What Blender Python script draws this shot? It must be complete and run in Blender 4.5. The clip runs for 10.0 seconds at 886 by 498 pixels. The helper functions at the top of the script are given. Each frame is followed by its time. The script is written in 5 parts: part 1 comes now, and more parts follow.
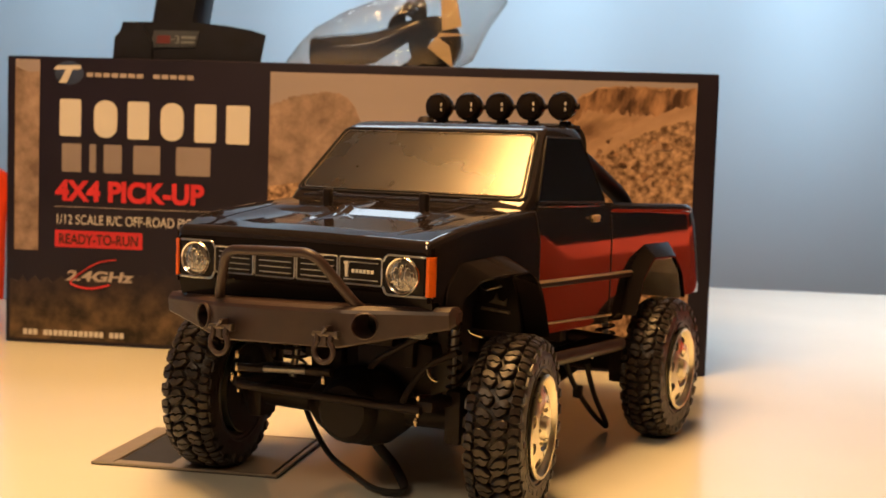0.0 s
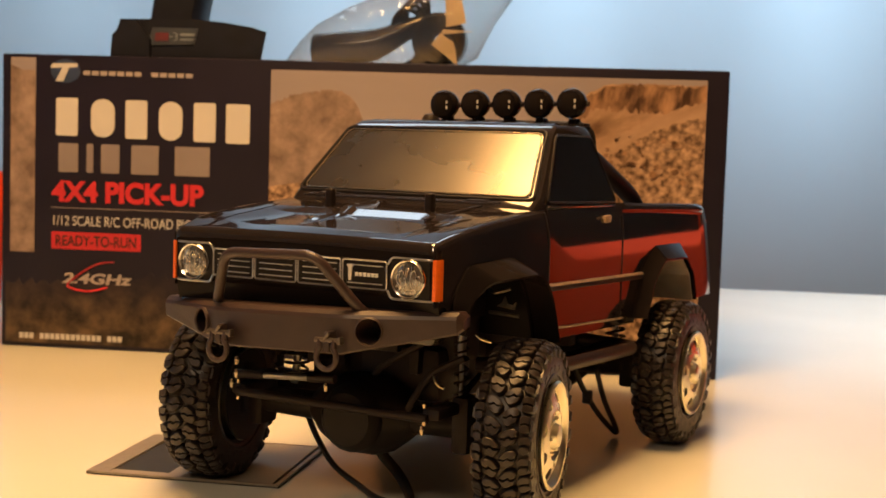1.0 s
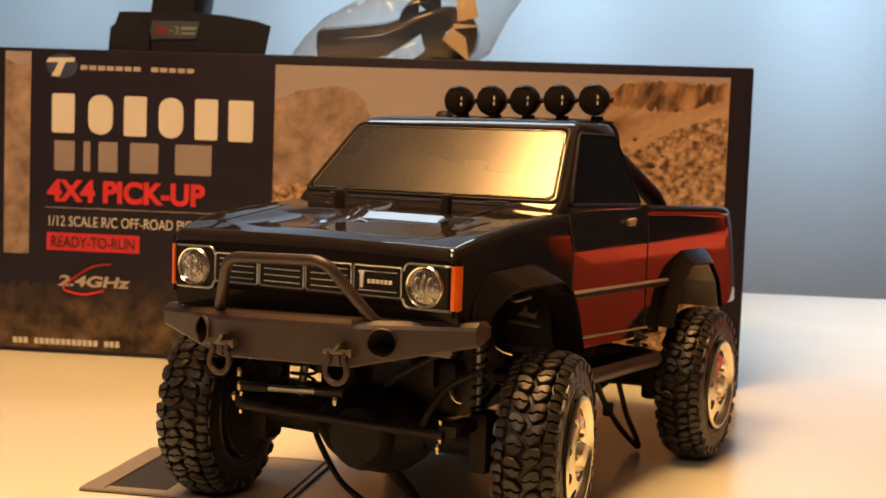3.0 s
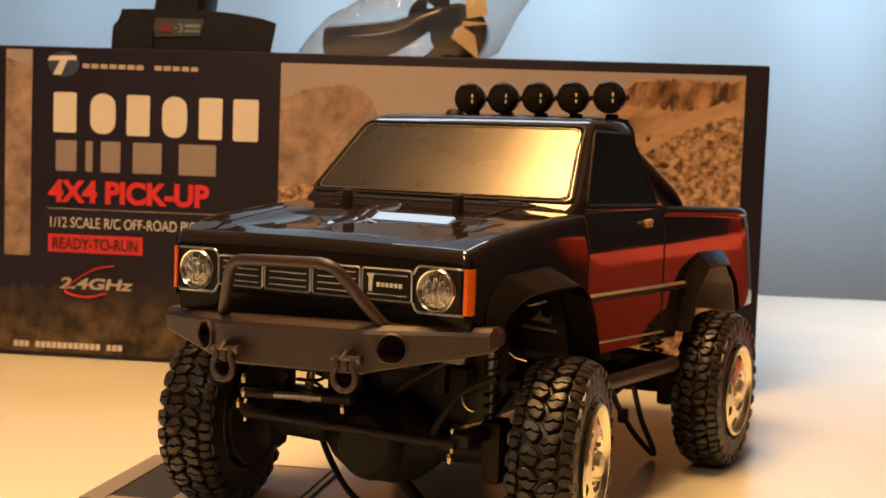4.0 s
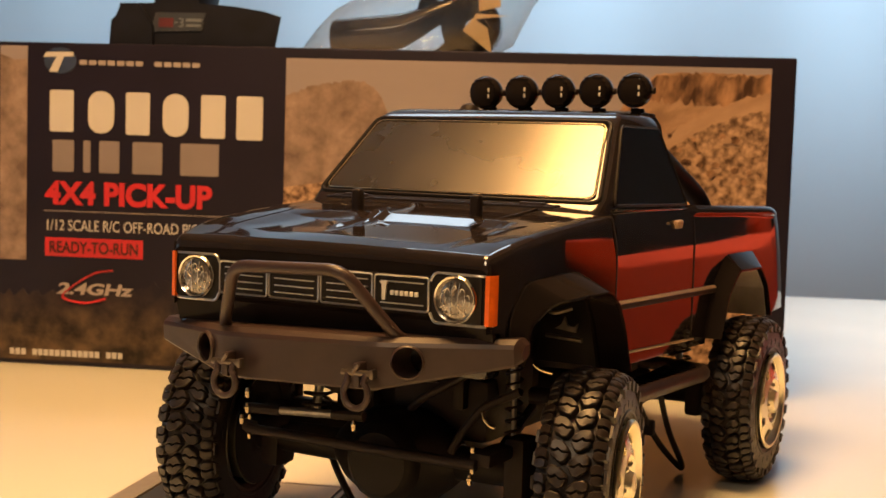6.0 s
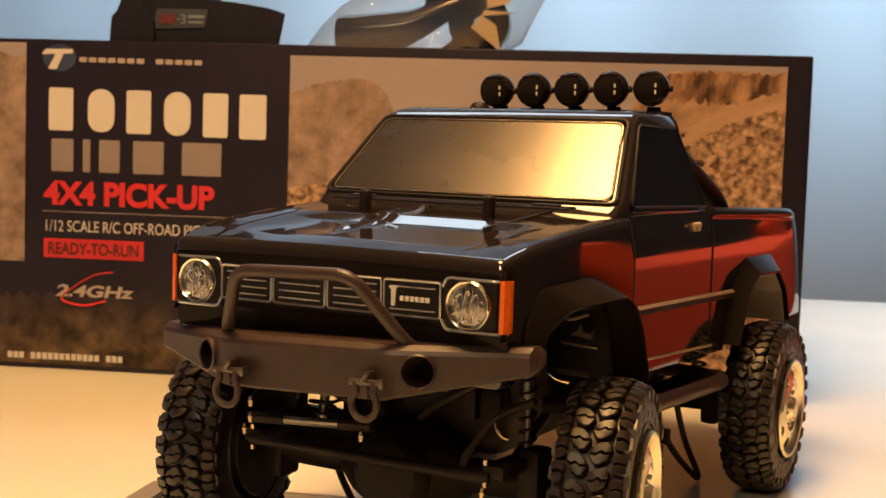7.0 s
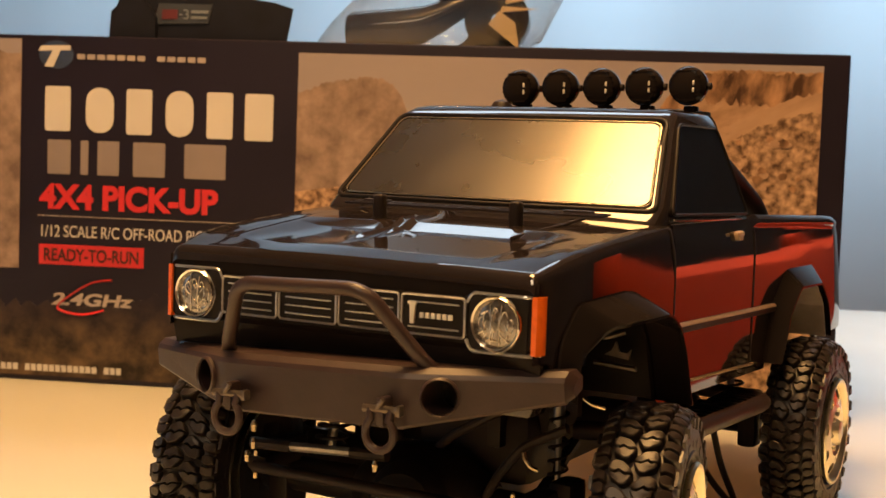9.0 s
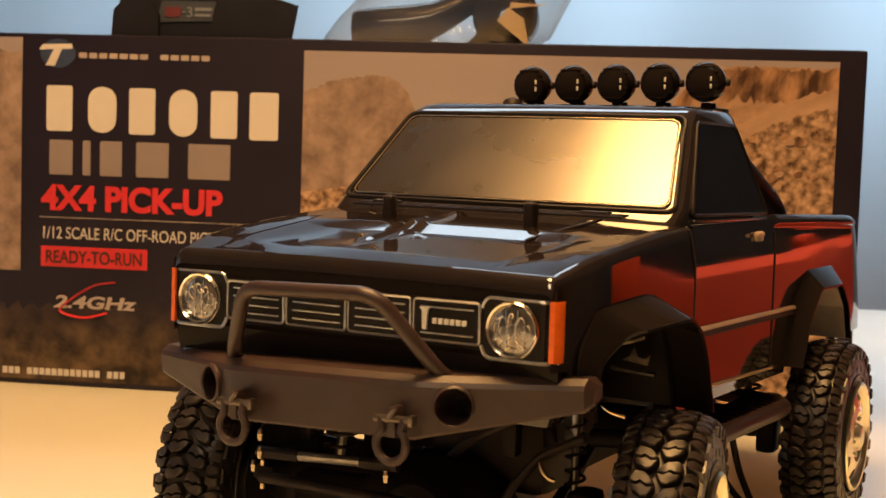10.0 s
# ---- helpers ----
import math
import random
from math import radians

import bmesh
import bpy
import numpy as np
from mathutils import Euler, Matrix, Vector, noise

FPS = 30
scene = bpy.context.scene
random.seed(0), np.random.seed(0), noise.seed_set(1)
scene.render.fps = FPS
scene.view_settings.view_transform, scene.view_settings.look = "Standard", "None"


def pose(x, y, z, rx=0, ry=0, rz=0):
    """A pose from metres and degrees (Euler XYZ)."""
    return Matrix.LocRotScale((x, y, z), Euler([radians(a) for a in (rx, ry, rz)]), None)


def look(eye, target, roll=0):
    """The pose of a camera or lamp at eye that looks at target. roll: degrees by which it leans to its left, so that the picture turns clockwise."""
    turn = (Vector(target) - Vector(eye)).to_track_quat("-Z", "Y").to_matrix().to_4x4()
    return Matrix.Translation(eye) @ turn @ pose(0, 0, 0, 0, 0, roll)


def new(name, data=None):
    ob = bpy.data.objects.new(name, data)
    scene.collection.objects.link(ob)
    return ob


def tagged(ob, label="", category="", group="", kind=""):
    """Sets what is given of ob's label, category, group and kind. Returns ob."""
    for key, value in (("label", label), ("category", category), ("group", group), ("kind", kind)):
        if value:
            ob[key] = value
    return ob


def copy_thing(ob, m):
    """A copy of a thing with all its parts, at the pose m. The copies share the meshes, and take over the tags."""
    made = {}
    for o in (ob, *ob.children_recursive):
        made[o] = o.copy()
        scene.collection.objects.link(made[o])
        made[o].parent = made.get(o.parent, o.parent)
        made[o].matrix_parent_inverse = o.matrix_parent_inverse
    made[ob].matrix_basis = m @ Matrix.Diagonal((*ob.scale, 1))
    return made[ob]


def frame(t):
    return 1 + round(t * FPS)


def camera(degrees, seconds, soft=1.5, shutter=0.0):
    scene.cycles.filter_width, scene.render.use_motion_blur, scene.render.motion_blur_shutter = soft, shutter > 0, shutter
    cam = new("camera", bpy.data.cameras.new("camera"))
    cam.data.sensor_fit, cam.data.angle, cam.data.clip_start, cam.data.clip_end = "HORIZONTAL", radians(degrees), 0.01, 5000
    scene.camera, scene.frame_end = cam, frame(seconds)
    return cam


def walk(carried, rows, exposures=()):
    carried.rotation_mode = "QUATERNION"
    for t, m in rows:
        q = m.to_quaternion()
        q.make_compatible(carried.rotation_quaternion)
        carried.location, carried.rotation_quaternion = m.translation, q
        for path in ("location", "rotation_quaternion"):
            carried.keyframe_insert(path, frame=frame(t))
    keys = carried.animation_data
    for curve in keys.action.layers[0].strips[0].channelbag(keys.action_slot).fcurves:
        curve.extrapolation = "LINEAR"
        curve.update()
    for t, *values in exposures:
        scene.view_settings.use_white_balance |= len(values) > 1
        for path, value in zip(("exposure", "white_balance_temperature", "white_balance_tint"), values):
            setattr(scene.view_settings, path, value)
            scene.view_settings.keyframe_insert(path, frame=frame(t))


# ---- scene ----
cam = camera(36.2, 10.0)
PATH = [
    (0, (0.064, -0.115, 0.194), (-0.858, 1.653, 0.038), 1.9),
    (0.5, (0.056, -0.104, 0.194), (-0.866, 1.664, 0.037), 1.9),
    (1, (0.05, -0.094, 0.193), (-0.874, 1.673, 0.037), 1.8),
    (1.5, (0.042, -0.083, 0.192), (-0.882, 1.683, 0.037), 1.9),
    (2, (0.038, -0.078, 0.192), (-0.888, 1.688, 0.036), 2.0),
    (2.5, (0.03, -0.068, 0.192), (-0.894, 1.699, 0.036), 2.0),
    (4, (0.009, -0.039, 0.19), (-0.924, 1.724, 0.036), 2.0),
    (4.5, (0.003, -0.029, 0.19), (-0.933, 1.731, 0.036), 1.9),
    (5, (-0.003, -0.02, 0.19), (-0.941, 1.74, 0.035), 1.8),
    (5.5, (-0.01, -0.01, 0.189), (-0.95, 1.748, 0.034), 1.7),
    (7, (-0.031, 0.017, 0.188), (-0.975, 1.774, 0.033), 1.8),
    (7.5, (-0.04, 0.031, 0.187), (-0.985, 1.786, 0.033), 1.9),
    (8, (-0.047, 0.041, 0.187), (-0.993, 1.797, 0.036), 2.0),
    (8.5, (-0.054, 0.05, 0.186), (-1.003, 1.804, 0.038), 2.0),
    (9, (-0.061, 0.06, 0.186), (-1.014, 1.811, 0.038), 2.0),
    (9.5, (-0.065, 0.064, 0.186), (-1.021, 1.814, 0.038), 1.9),
    (10, (-0.072, 0.074, 0.186), (-1.031, 1.822, 0.036), 1.8),
]
# a touch of lens blur away from the truck
cam.data.dof.use_dof, cam.data.dof.focus_distance, cam.data.dof.aperture_fstop = True, 0.58, 28.0

# camera path: seconds, eye, target, roll
walk(cam, [(t, look(eye, target, roll)) for t, eye, target, roll in PATH])

# ---- world and lamps ----
TRUCK = Vector((-0.319, 0.526, 0.0))            # front axle, on the table top
ROOM = pose(-0.857, 0.791, 0.0, 0, 0, 21.06)    # lower corner of the carton; x along its face, y away from the camera


def room(u, v, z):
    return ROOM @ Vector((u, v, z))


world = bpy.data.worlds.new("world")
scene.world = world
world.use_nodes = True
world.node_tree.nodes["Background"].inputs["Color"].default_value = (0.55, 0.7, 0.85, 1)
world.node_tree.nodes["Background"].inputs["Strength"].default_value = 0.02
scene.view_settings.exposure = 0.07


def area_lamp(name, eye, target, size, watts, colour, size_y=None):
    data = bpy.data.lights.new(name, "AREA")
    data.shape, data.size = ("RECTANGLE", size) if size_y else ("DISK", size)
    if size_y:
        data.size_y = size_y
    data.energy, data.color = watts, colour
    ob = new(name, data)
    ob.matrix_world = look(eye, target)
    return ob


def spot_lamp(name, eye, target, watts, colour, cone, radius):
    data = bpy.data.lights.new(name, "SPOT")
    data.energy, data.color, data.spot_size, data.spot_blend, data.shadow_soft_size = watts, colour, radians(cone), 1.0, radius
    ob = new(name, data)
    ob.matrix_world = look(eye, target)
    return ob


WARM = (1.0, 0.525, 0.175)
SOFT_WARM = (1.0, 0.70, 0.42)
WHITE = (0.98, 0.94, 0.94)
COOL = (0.70, 0.87, 1.0)
area_lamp("overhead_warm_light", TRUCK + Vector((-0.03, -0.06, 1.05)), TRUCK + Vector((-0.03, -0.059, 0.0)), 0.46, 19.8, WARM)
# unseen uplight added to warm the ceiling and lift the dark parts
area_lamp("uplight_fill", TRUCK + Vector((-0.03, -0.06, 1.12)), TRUCK + Vector((-0.03, -0.061, 1.8)), 0.46, 8.0, SOFT_WARM)
# unseen front lamp added as fill for the truck's nose and the carton
area_lamp("overhead_warm_light", TRUCK + Vector((0.05, -1.15, 1.05)), TRUCK + Vector((0.05, -1.149, 0.0)), 0.46, 7.5, SOFT_WARM)
# unseen white spot added to brighten the table's right side and the chairs
spot_lamp("right_fill_spot", room(1.42, 0.35, 1.80), room(1.32, 0.42, 0.0), 235.0, WHITE, 54, 0.10)
for u in (-1.5, -0.95, -0.4, 0.15, 0.7, 1.25):
    spot_lamp("wall_washer_light", room(u, 1.0, 1.75), room(u, 1.95, 0.50 if u < 0.5 else 0.60), 85.0 if u < 0 else 140.0 if u < 0.5 else 165.0, COOL, 35, 0.06)
spot_lamp("wall_washer_light", room(-1.6, -0.9, 1.75), room(-2.6, -0.9, 0.45), 160.0, COOL, 50, 0.06)


# ---- materials ----
def material(name, colour, rough=0.5, metal=0.0, spread=0.0, scale=40.0, bump=0.0, bump_scale=200.0, coat=0.0, rough_spread=0.0, spec=0.5, bump_detail=4.0):
    m = bpy.data.materials.new(name)
    m.use_nodes = True
    nt = m.node_tree
    b = nt.nodes["Principled BSDF"]
    b.inputs["Base Color"].default_value = (*colour, 1)
    b.inputs["Roughness"].default_value = rough
    b.inputs["Metallic"].default_value = metal
    b.inputs["Coat Weight"].default_value = coat
    b.inputs["Coat Roughness"].default_value = 0.03
    b.inputs["Specular IOR Level"].default_value = spec
    co = nt.nodes.new("ShaderNodeTexCoord")
    if spread:
        n = nt.nodes.new("ShaderNodeTexNoise")
        n.inputs["Scale"].default_value, n.inputs["Detail"].default_value = scale, 6
        nt.links.new(co.outputs["Object"], n.inputs["Vector"])
        r = nt.nodes.new("ShaderNodeValToRGB")
        r.color_ramp.elements[0].position, r.color_ramp.elements[1].position = 0.3, 0.7
        r.color_ramp.elements[0].color = (*[c * (1 - spread) for c in colour], 1)
        r.color_ramp.elements[1].color = (*[min(1, c * (1 + spread)) for c in colour], 1)
        nt.links.new(n.outputs["Fac"], r.inputs["Fac"])
        nt.links.new(r.outputs["Color"], b.inputs["Base Color"])
    if rough_spread:
        n = nt.nodes.new("ShaderNodeTexNoise")
        n.inputs["Scale"].default_value, n.inputs["Detail"].default_value = scale * 0.4, 5
        nt.links.new(co.outputs["Object"], n.inputs["Vector"])
        r = nt.nodes.new("ShaderNodeMapRange")
        r.inputs["From Min"].default_value, r.inputs["From Max"].default_value = 0.3, 0.7
        r.inputs["To Min"].default_value, r.inputs["To Max"].default_value = rough - rough_spread, rough + rough_spread
        nt.links.new(n.outputs["Fac"], r.inputs["Value"])
        nt.links.new(r.outputs["Result"], b.inputs["Roughness"])
    if bump:
        n = nt.nodes.new("ShaderNodeTexNoise")
        n.inputs["Scale"].default_value, n.inputs["Detail"].default_value = bump_scale, bump_detail
        nt.links.new(co.outputs["Object"], n.inputs["Vector"])
        p = nt.nodes.new("ShaderNodeBump")
        p.inputs["Strength"].default_value, p.inputs["Distance"].default_value = bump, 0.0004
        nt.links.new(n.outputs["Fac"], p.inputs["Height"])
        nt.links.new(p.outputs["Normal"], b.inputs["Normal"])
    return m


DULL_BLACK = material("dull_black_plastic", (0.0130, 0.0104, 0.0100), 0.45, spread=0.15, scale=120, spec=0.18)
FLARE_BLACK = material("gloss_flare_black", (0.0150, 0.0120, 0.0120), 0.10, rough_spread=0.02, scale=80, spec=0.07)
GLOSS_BLACK = material("gloss_black_paint", (0.0155, 0.0118, 0.0120), 0.05, rough_spread=0.02, scale=60, spec=0.85)
MATT_BLACK = material("matt_black_plastic", (0.0180, 0.0126, 0.0124), 0.48, spec=0.22, spread=0.2, scale=150, bump=0.2, bump_scale=900)
BUMPER_GREY = material("dark_grey_plastic", (0.0340, 0.0195, 0.0188), 0.40, spread=0.15, scale=120, bump=0.2, bump_scale=1200)
RUBBER = material("tyre_rubber", (0.0170, 0.0120, 0.0112), 0.38, spec=0.52, spread=0.25, scale=120, bump=0.25, bump_scale=1400, rough_spread=0.06)
CHROME = material("chrome", (0.84, 0.80, 0.72), 0.13, 1.0, rough_spread=0.04, scale=200)
RIM = material("bright_rim_plating", (0.95, 0.88, 0.68), 0.31, 1.0, rough_spread=0.05, scale=200)
SILVER = material("silver_paint", (0.55, 0.56, 0.57), 0.28, 0.9, spread=0.1, scale=300)
TRIM = material("bright_trim", (0.46, 0.41, 0.33), 0.26, 0.95, spread=0.1, scale=300)
DARK_STEEL = material("dark_steel", (0.17, 0.145, 0.125), 0.34, 0.9, spread=0.2, scale=300)
STRIP = material("pale_metal_strip", (0.46, 0.33, 0.22), 0.42, 0.1, spread=0.1, scale=300)
STEEL = material("dull_steel", (0.35, 0.34, 0.33), 0.32, 1.0, spread=0.2, scale=300)
BRASS = material("brass", (0.62, 0.50, 0.33), 0.25, 1.0, spread=0.1, scale=300)
GOLD_FILM = material("mirror_window_film", (0.172, 0.158, 0.142), 0.27, 1.0, rough_spread=0.03, scale=70, bump=0.6, bump_scale=22, bump_detail=0.0)
DARK_FILM = material("dark_window_film", (0.006, 0.005, 0.005), 0.12, rough_spread=0.03, scale=60)
ORANGE = material("orange_lens", (0.75, 0.13, 0.01), 0.2, coat=0.5, spread=0.08, scale=400)
LENS = material("patterned_clear_lens", (0.30, 0.28, 0.26), 0.15, 0.8, spread=0.45, scale=330, bump=0.6, bump_scale=420)
WHITE_MARK = material("white_marking", (0.75, 0.73, 0.68), 0.4, spread=0.05, scale=200)
TABLE = material("white_laminate", (0.745, 0.750, 0.680), 0.18, spread=0.03, scale=6, bump=0.05, bump_scale=1500, rough_spread=0.03, spec=0.75)
PLATE = material("brushed_plate", (0.27, 0.235, 0.19), 0.4, 0.3, spread=0.1, scale=220)
CARTON = material("black_printed_card", (0.0105, 0.0080, 0.0205), 0.42, spec=0.28, spread=0.2, scale=12, bump=0.1, bump_scale=300)
WALL = material("pale_blue_wall", (0.42, 0.52, 0.60), 0.7, spread=0.03, scale=3, bump=0.1, bump_scale=80)
FLOOR = material("brown_carpet", (0.19, 0.12, 0.08), 0.95, spread=0.25, scale=60, bump=0.6, bump_scale=300)
BEIGE = material("beige_wall", (0.60, 0.44, 0.31), 0.75, spread=0.04, scale=3, bump=0.1, bump_scale=80)
PANELLING = material("dark_wood_panelling", (0.035, 0.020, 0.012), 0.6, spread=0.35, scale=9, bump=0.2, bump_scale=60)
CEILING = material("cream_ceiling", (0.55, 0.44, 0.34), 0.8, spread=0.03, scale=5)
RED_CLOTH = material("red_upholstery", (0.74, 0.060, 0.014), 0.85, spec=0.2, spread=0.1, scale=30, bump=0.4, bump_scale=500)
GREY_LINER = material("raw_grey_plastic", (0.34, 0.30, 0.26), 0.5, spread=0.15, scale=90)
FRAME_GREY = material("grey_chair_frame", (0.25, 0.25, 0.26), 0.35, 0.8, spread=0.1, scale=80)


# ---- mesh helpers ----
def part(name, bm, mat, parent=None, label="", sharp=35, recalc=True):
    if recalc:
        bmesh.ops.recalc_face_normals(bm, faces=bm.faces)
    me = bpy.data.meshes.new(name)
    bm.to_mesh(me)
    bm.free()
    for p in me.polygons:
        p.use_smooth = True
    me.set_sharp_from_angle(angle=radians(sharp))
    me.materials.append(mat)
    ob = new(name, me)
    if parent:
        ob.parent = parent
    if label:
        tagged(ob, label)
    return ob


def thing(name, m, label, category, group="", kind=""):
    ob = new(name)
    ob.empty_display_size = 0.05
    ob.matrix_world = m
    return tagged(ob, label, category, group, kind)


def box(bm, c, s, bevel=0.0, m=None, seg=2):
    made = bmesh.ops.create_cube(bm, size=1.0)["verts"]
    bmesh.ops.scale(bm, vec=s, verts=made)
    if bevel:
        edges = list({e for v in made for e in v.link_edges})
        made = list({v for f in bmesh.ops.bevel(bm, geom=edges, offset=bevel, segments=seg, affect="EDGES", profile=0.6)["faces"] for v in f.verts} | {v for v in made if v.is_valid})
    bmesh.ops.translate(bm, vec=c, verts=made)
    if m is not None:
        bmesh.ops.transform(bm, matrix=m, verts=made)
    return bm


def loft(bm, rings, closed=True, cap=True):
    rows = [[bm.verts.new(p) for p in ring] for ring in rings]
    n = len(rows[0])
    for a, b in zip(rows, rows[1:]):
        for i in range(n if closed else n - 1):
            j = (i + 1) % n
            bm.faces.new((a[i], a[j], b[j], b[i]))
    if cap:
        bm.faces.new(rows[0])
        bm.faces.new(list(reversed(rows[-1])))
    return rows


def smooth_path(pts, steps=6):
    pts = [Vector(p) for p in pts]
    out = []
    for i in range(len(pts) - 1):
        a, b, c, d = pts[max(i - 1, 0)], pts[i], pts[i + 1], pts[min(i + 2, len(pts) - 1)]
        for k in range(steps):
            t = k / steps
            out.append(0.5 * (2 * b + (c - a) * t + (2 * a - 5 * b + 4 * c - d) * t * t + (3 * b - a - 3 * c + d) * t ** 3))
    return out + [pts[-1]]


def rounded(pts, r, steps=4):
    """A polyline with its inner corners rounded."""
    pts = [Vector(p) for p in pts]
    out = [pts[0]]
    for a, b, c in zip(pts, pts[1:], pts[2:]):
        p, q = b + (a - b).normalized() * min(r, (a - b).length / 2), b + (c - b).normalized() * min(r, (c - b).length / 2)
        for k in range(steps + 1):
            t = k / steps
            out.append(p * (1 - t) ** 2 + b * 2 * t * (1 - t) + q * t * t)
    return out + [pts[-1]]


def tube(bm, pts, r, n=10, closed=False, flat=1.0):
    pts = [Vector(p) for p in pts]
    rings, up = [], Vector((0.13, 0.31, 0.94))
    m = len(pts)
    for i, p in enumerate(pts):
        if closed:
            d = (pts[(i + 1) % m] - pts[i - 1]).normalized()
        else:
            d = (pts[min(i + 1, m - 1)] - pts[max(i - 1, 0)]).normalized()
        side = d.cross(up).normalized()
        up = side.cross(d).normalized()
        rings.append([p + (side * math.cos(2 * math.pi * k / n) + up * flat * math.sin(2 * math.pi * k / n)) * r for k in range(n)])
    if closed:
        rings.append(rings[0])
    loft(bm, rings, True, not closed)
    if closed:
        bmesh.ops.remove_doubles(bm, verts=bm.verts, dist=1e-6)
    return bm


def revolve(bm, profile, n=32, axis="x", centre=(0, 0, 0), closed=False):
    """profile: (along, radius) pairs, turned about the axis through centre."""
    c = Vector(centre)
    rings = []
    for k in range(n):
        a = 2 * math.pi * k / n
        ring = []
        for t, r in profile:
            p = {"x": (t, r * math.cos(a), r * math.sin(a)), "y": (r * math.cos(a), t, r * math.sin(a)), "z": (r * math.cos(a), r * math.sin(a), t)}[axis]
            ring.append(c + Vector(p))
        rings.append(ring)
    rings.append(rings[0])
    loft(bm, rings, closed, False)
    bmesh.ops.remove_doubles(bm, verts=bm.verts, dist=1e-7)
    return bm


def prism(bm, outline, d0, d1, plane="xz", bevel=0.0):
    """A closed outline in a plane, pushed from d0 to d1 along the third axis."""
    def at(a, b, d):
        return {"xz": (a, d, b), "yz": (d, a, b), "xy": (a, b, d)}[plane]
    rows = loft(bm, [[at(a, b, d0) for a, b in outline], [at(a, b, d1) for a, b in outline]])
    if bevel:
        edges = list({e for row in rows for v in row for e in v.link_edges if e.calc_face_angle(0) > 0.4})
        bmesh.ops.bevel(bm, geom=edges, offset=bevel, segments=2, affect="EDGES", profile=0.6)
    return bm


def round_rect(x0, z0, x1, z1, r, n=5):
    out = []
    for cx, cz, a0 in ((x1 - r, z1 - r, 0), (x0 + r, z1 - r, 90), (x0 + r, z0 + r, 180), (x1 - r, z0 + r, 270)):
        for k in range(n):
            a = radians(a0 + 90 * k / (n - 1))
            out.append((cx + r * math.cos(a), cz + r * math.sin(a)))
    return out


def cut(ob, bm):
    """Cuts the closed mesh bm out of ob."""
    bmesh.ops.recalc_face_normals(bm, faces=bm.faces)
    me = bpy.data.meshes.new("cutter")
    bm.to_mesh(me)
    bm.free()
    tool = new("cutter", me)
    tool.parent = ob.parent
    mod = ob.modifiers.new("cut", "BOOLEAN")
    mod.operation, mod.object, mod.solver = "DIFFERENCE", tool, "EXACT"
    bpy.context.view_layer.update()
    made = bpy.data.meshes.new_from_object(ob.evaluated_get(bpy.context.evaluated_depsgraph_get()))
    ob.modifiers.clear()
    ob.data = made
    bpy.data.objects.remove(tool)


def writing(name, text, parent, mat, x0, x1, z0, z1, y, bold=0.0):
    """Words in the built-in font, fitted into x0..x1, z0..z1 on a face that looks to -y."""
    data = bpy.data.curves.new(name, "FONT")
    data.body, data.extrude, data.offset = text, 0.01, bold
    tmp = new(name, data)
    bpy.context.view_layer.update()
    me = bpy.data.meshes.new_from_object(tmp.evaluated_get(bpy.context.evaluated_depsgraph_get()))
    bpy.data.objects.remove(tmp)
    xs, zs = [v.co.x for v in me.vertices], [v.co.y for v in me.vertices]
    for v in me.vertices:
        a, b, c = v.co
        v.co = (x0 + (a - min(xs)) / (max(xs) - min(xs)) * (x1 - x0), y - (c + 0.01) * 0.015, z0 + (b - min(zs)) / (max(zs) - min(zs)) * (z1 - z0))
    me.materials.append(mat)
    ob = new(name, me)
    ob.parent = parent
    return ob


# ---- the setting ----
def ease(v):
    v = min(max(v, 0.0), 1.0)
    return v * v * (3 - 2 * v)


def slab(name, corners, z0, z1, mat, label, category):
    bm = bmesh.new()
    loft(bm, [[room(u, v, z0) for u, v in corners], [room(u, v, z1) for u, v in corners]])
    return tagged(part(name, bm, mat), label, category, kind="structure")


U0, U1, V0, V1, Z0, Z1 = -2.6, 1.90, -3.2, 1.95, -0.74, 1.9
slab("floor", ((U0, V0), (U1, V0), (U1, V1), (U0, V1)), Z0 - 0.1, Z0, FLOOR, "brown carpet floor of a meeting room", "floor")
slab("ceiling", ((U0, V0), (U1, V0), (U1, V1), (U0, V1)), Z1, Z1 + 0.1, CEILING, "plain cream ceiling of a meeting room", "ceiling")
NORTH = ((U0 - 0.1, V1), (U1 + 0.1, V1), (U1 + 0.1, V1 + 0.1), (U0 - 0.1, V1 + 0.1))
slab("wall_north", NORTH, Z0, Z1, WALL, "pale blue-grey painted wall washed by cool light", "wall")
slab("wall_south", ((U0 - 0.1, V0 - 0.1), (U1 + 0.1, V0 - 0.1), (U1 + 0.1, V0), (U0 - 0.1, V0)), Z0, Z1, BEIGE, "plain beige wall", "wall")
slab("wall_west", ((U0 - 0.1, V0), (U0, V0), (U0, V1), (U0 - 0.1, V1)), Z0, Z1, WALL, "pale blue-grey painted wall", "wall")
slab("wall_east", ((U1, V0), (U1 + 0.1, V0), (U1 + 0.1, V1), (U1, V1)), Z0, Z1, PANELLING, "dark brown wood panelled wall", "wall")

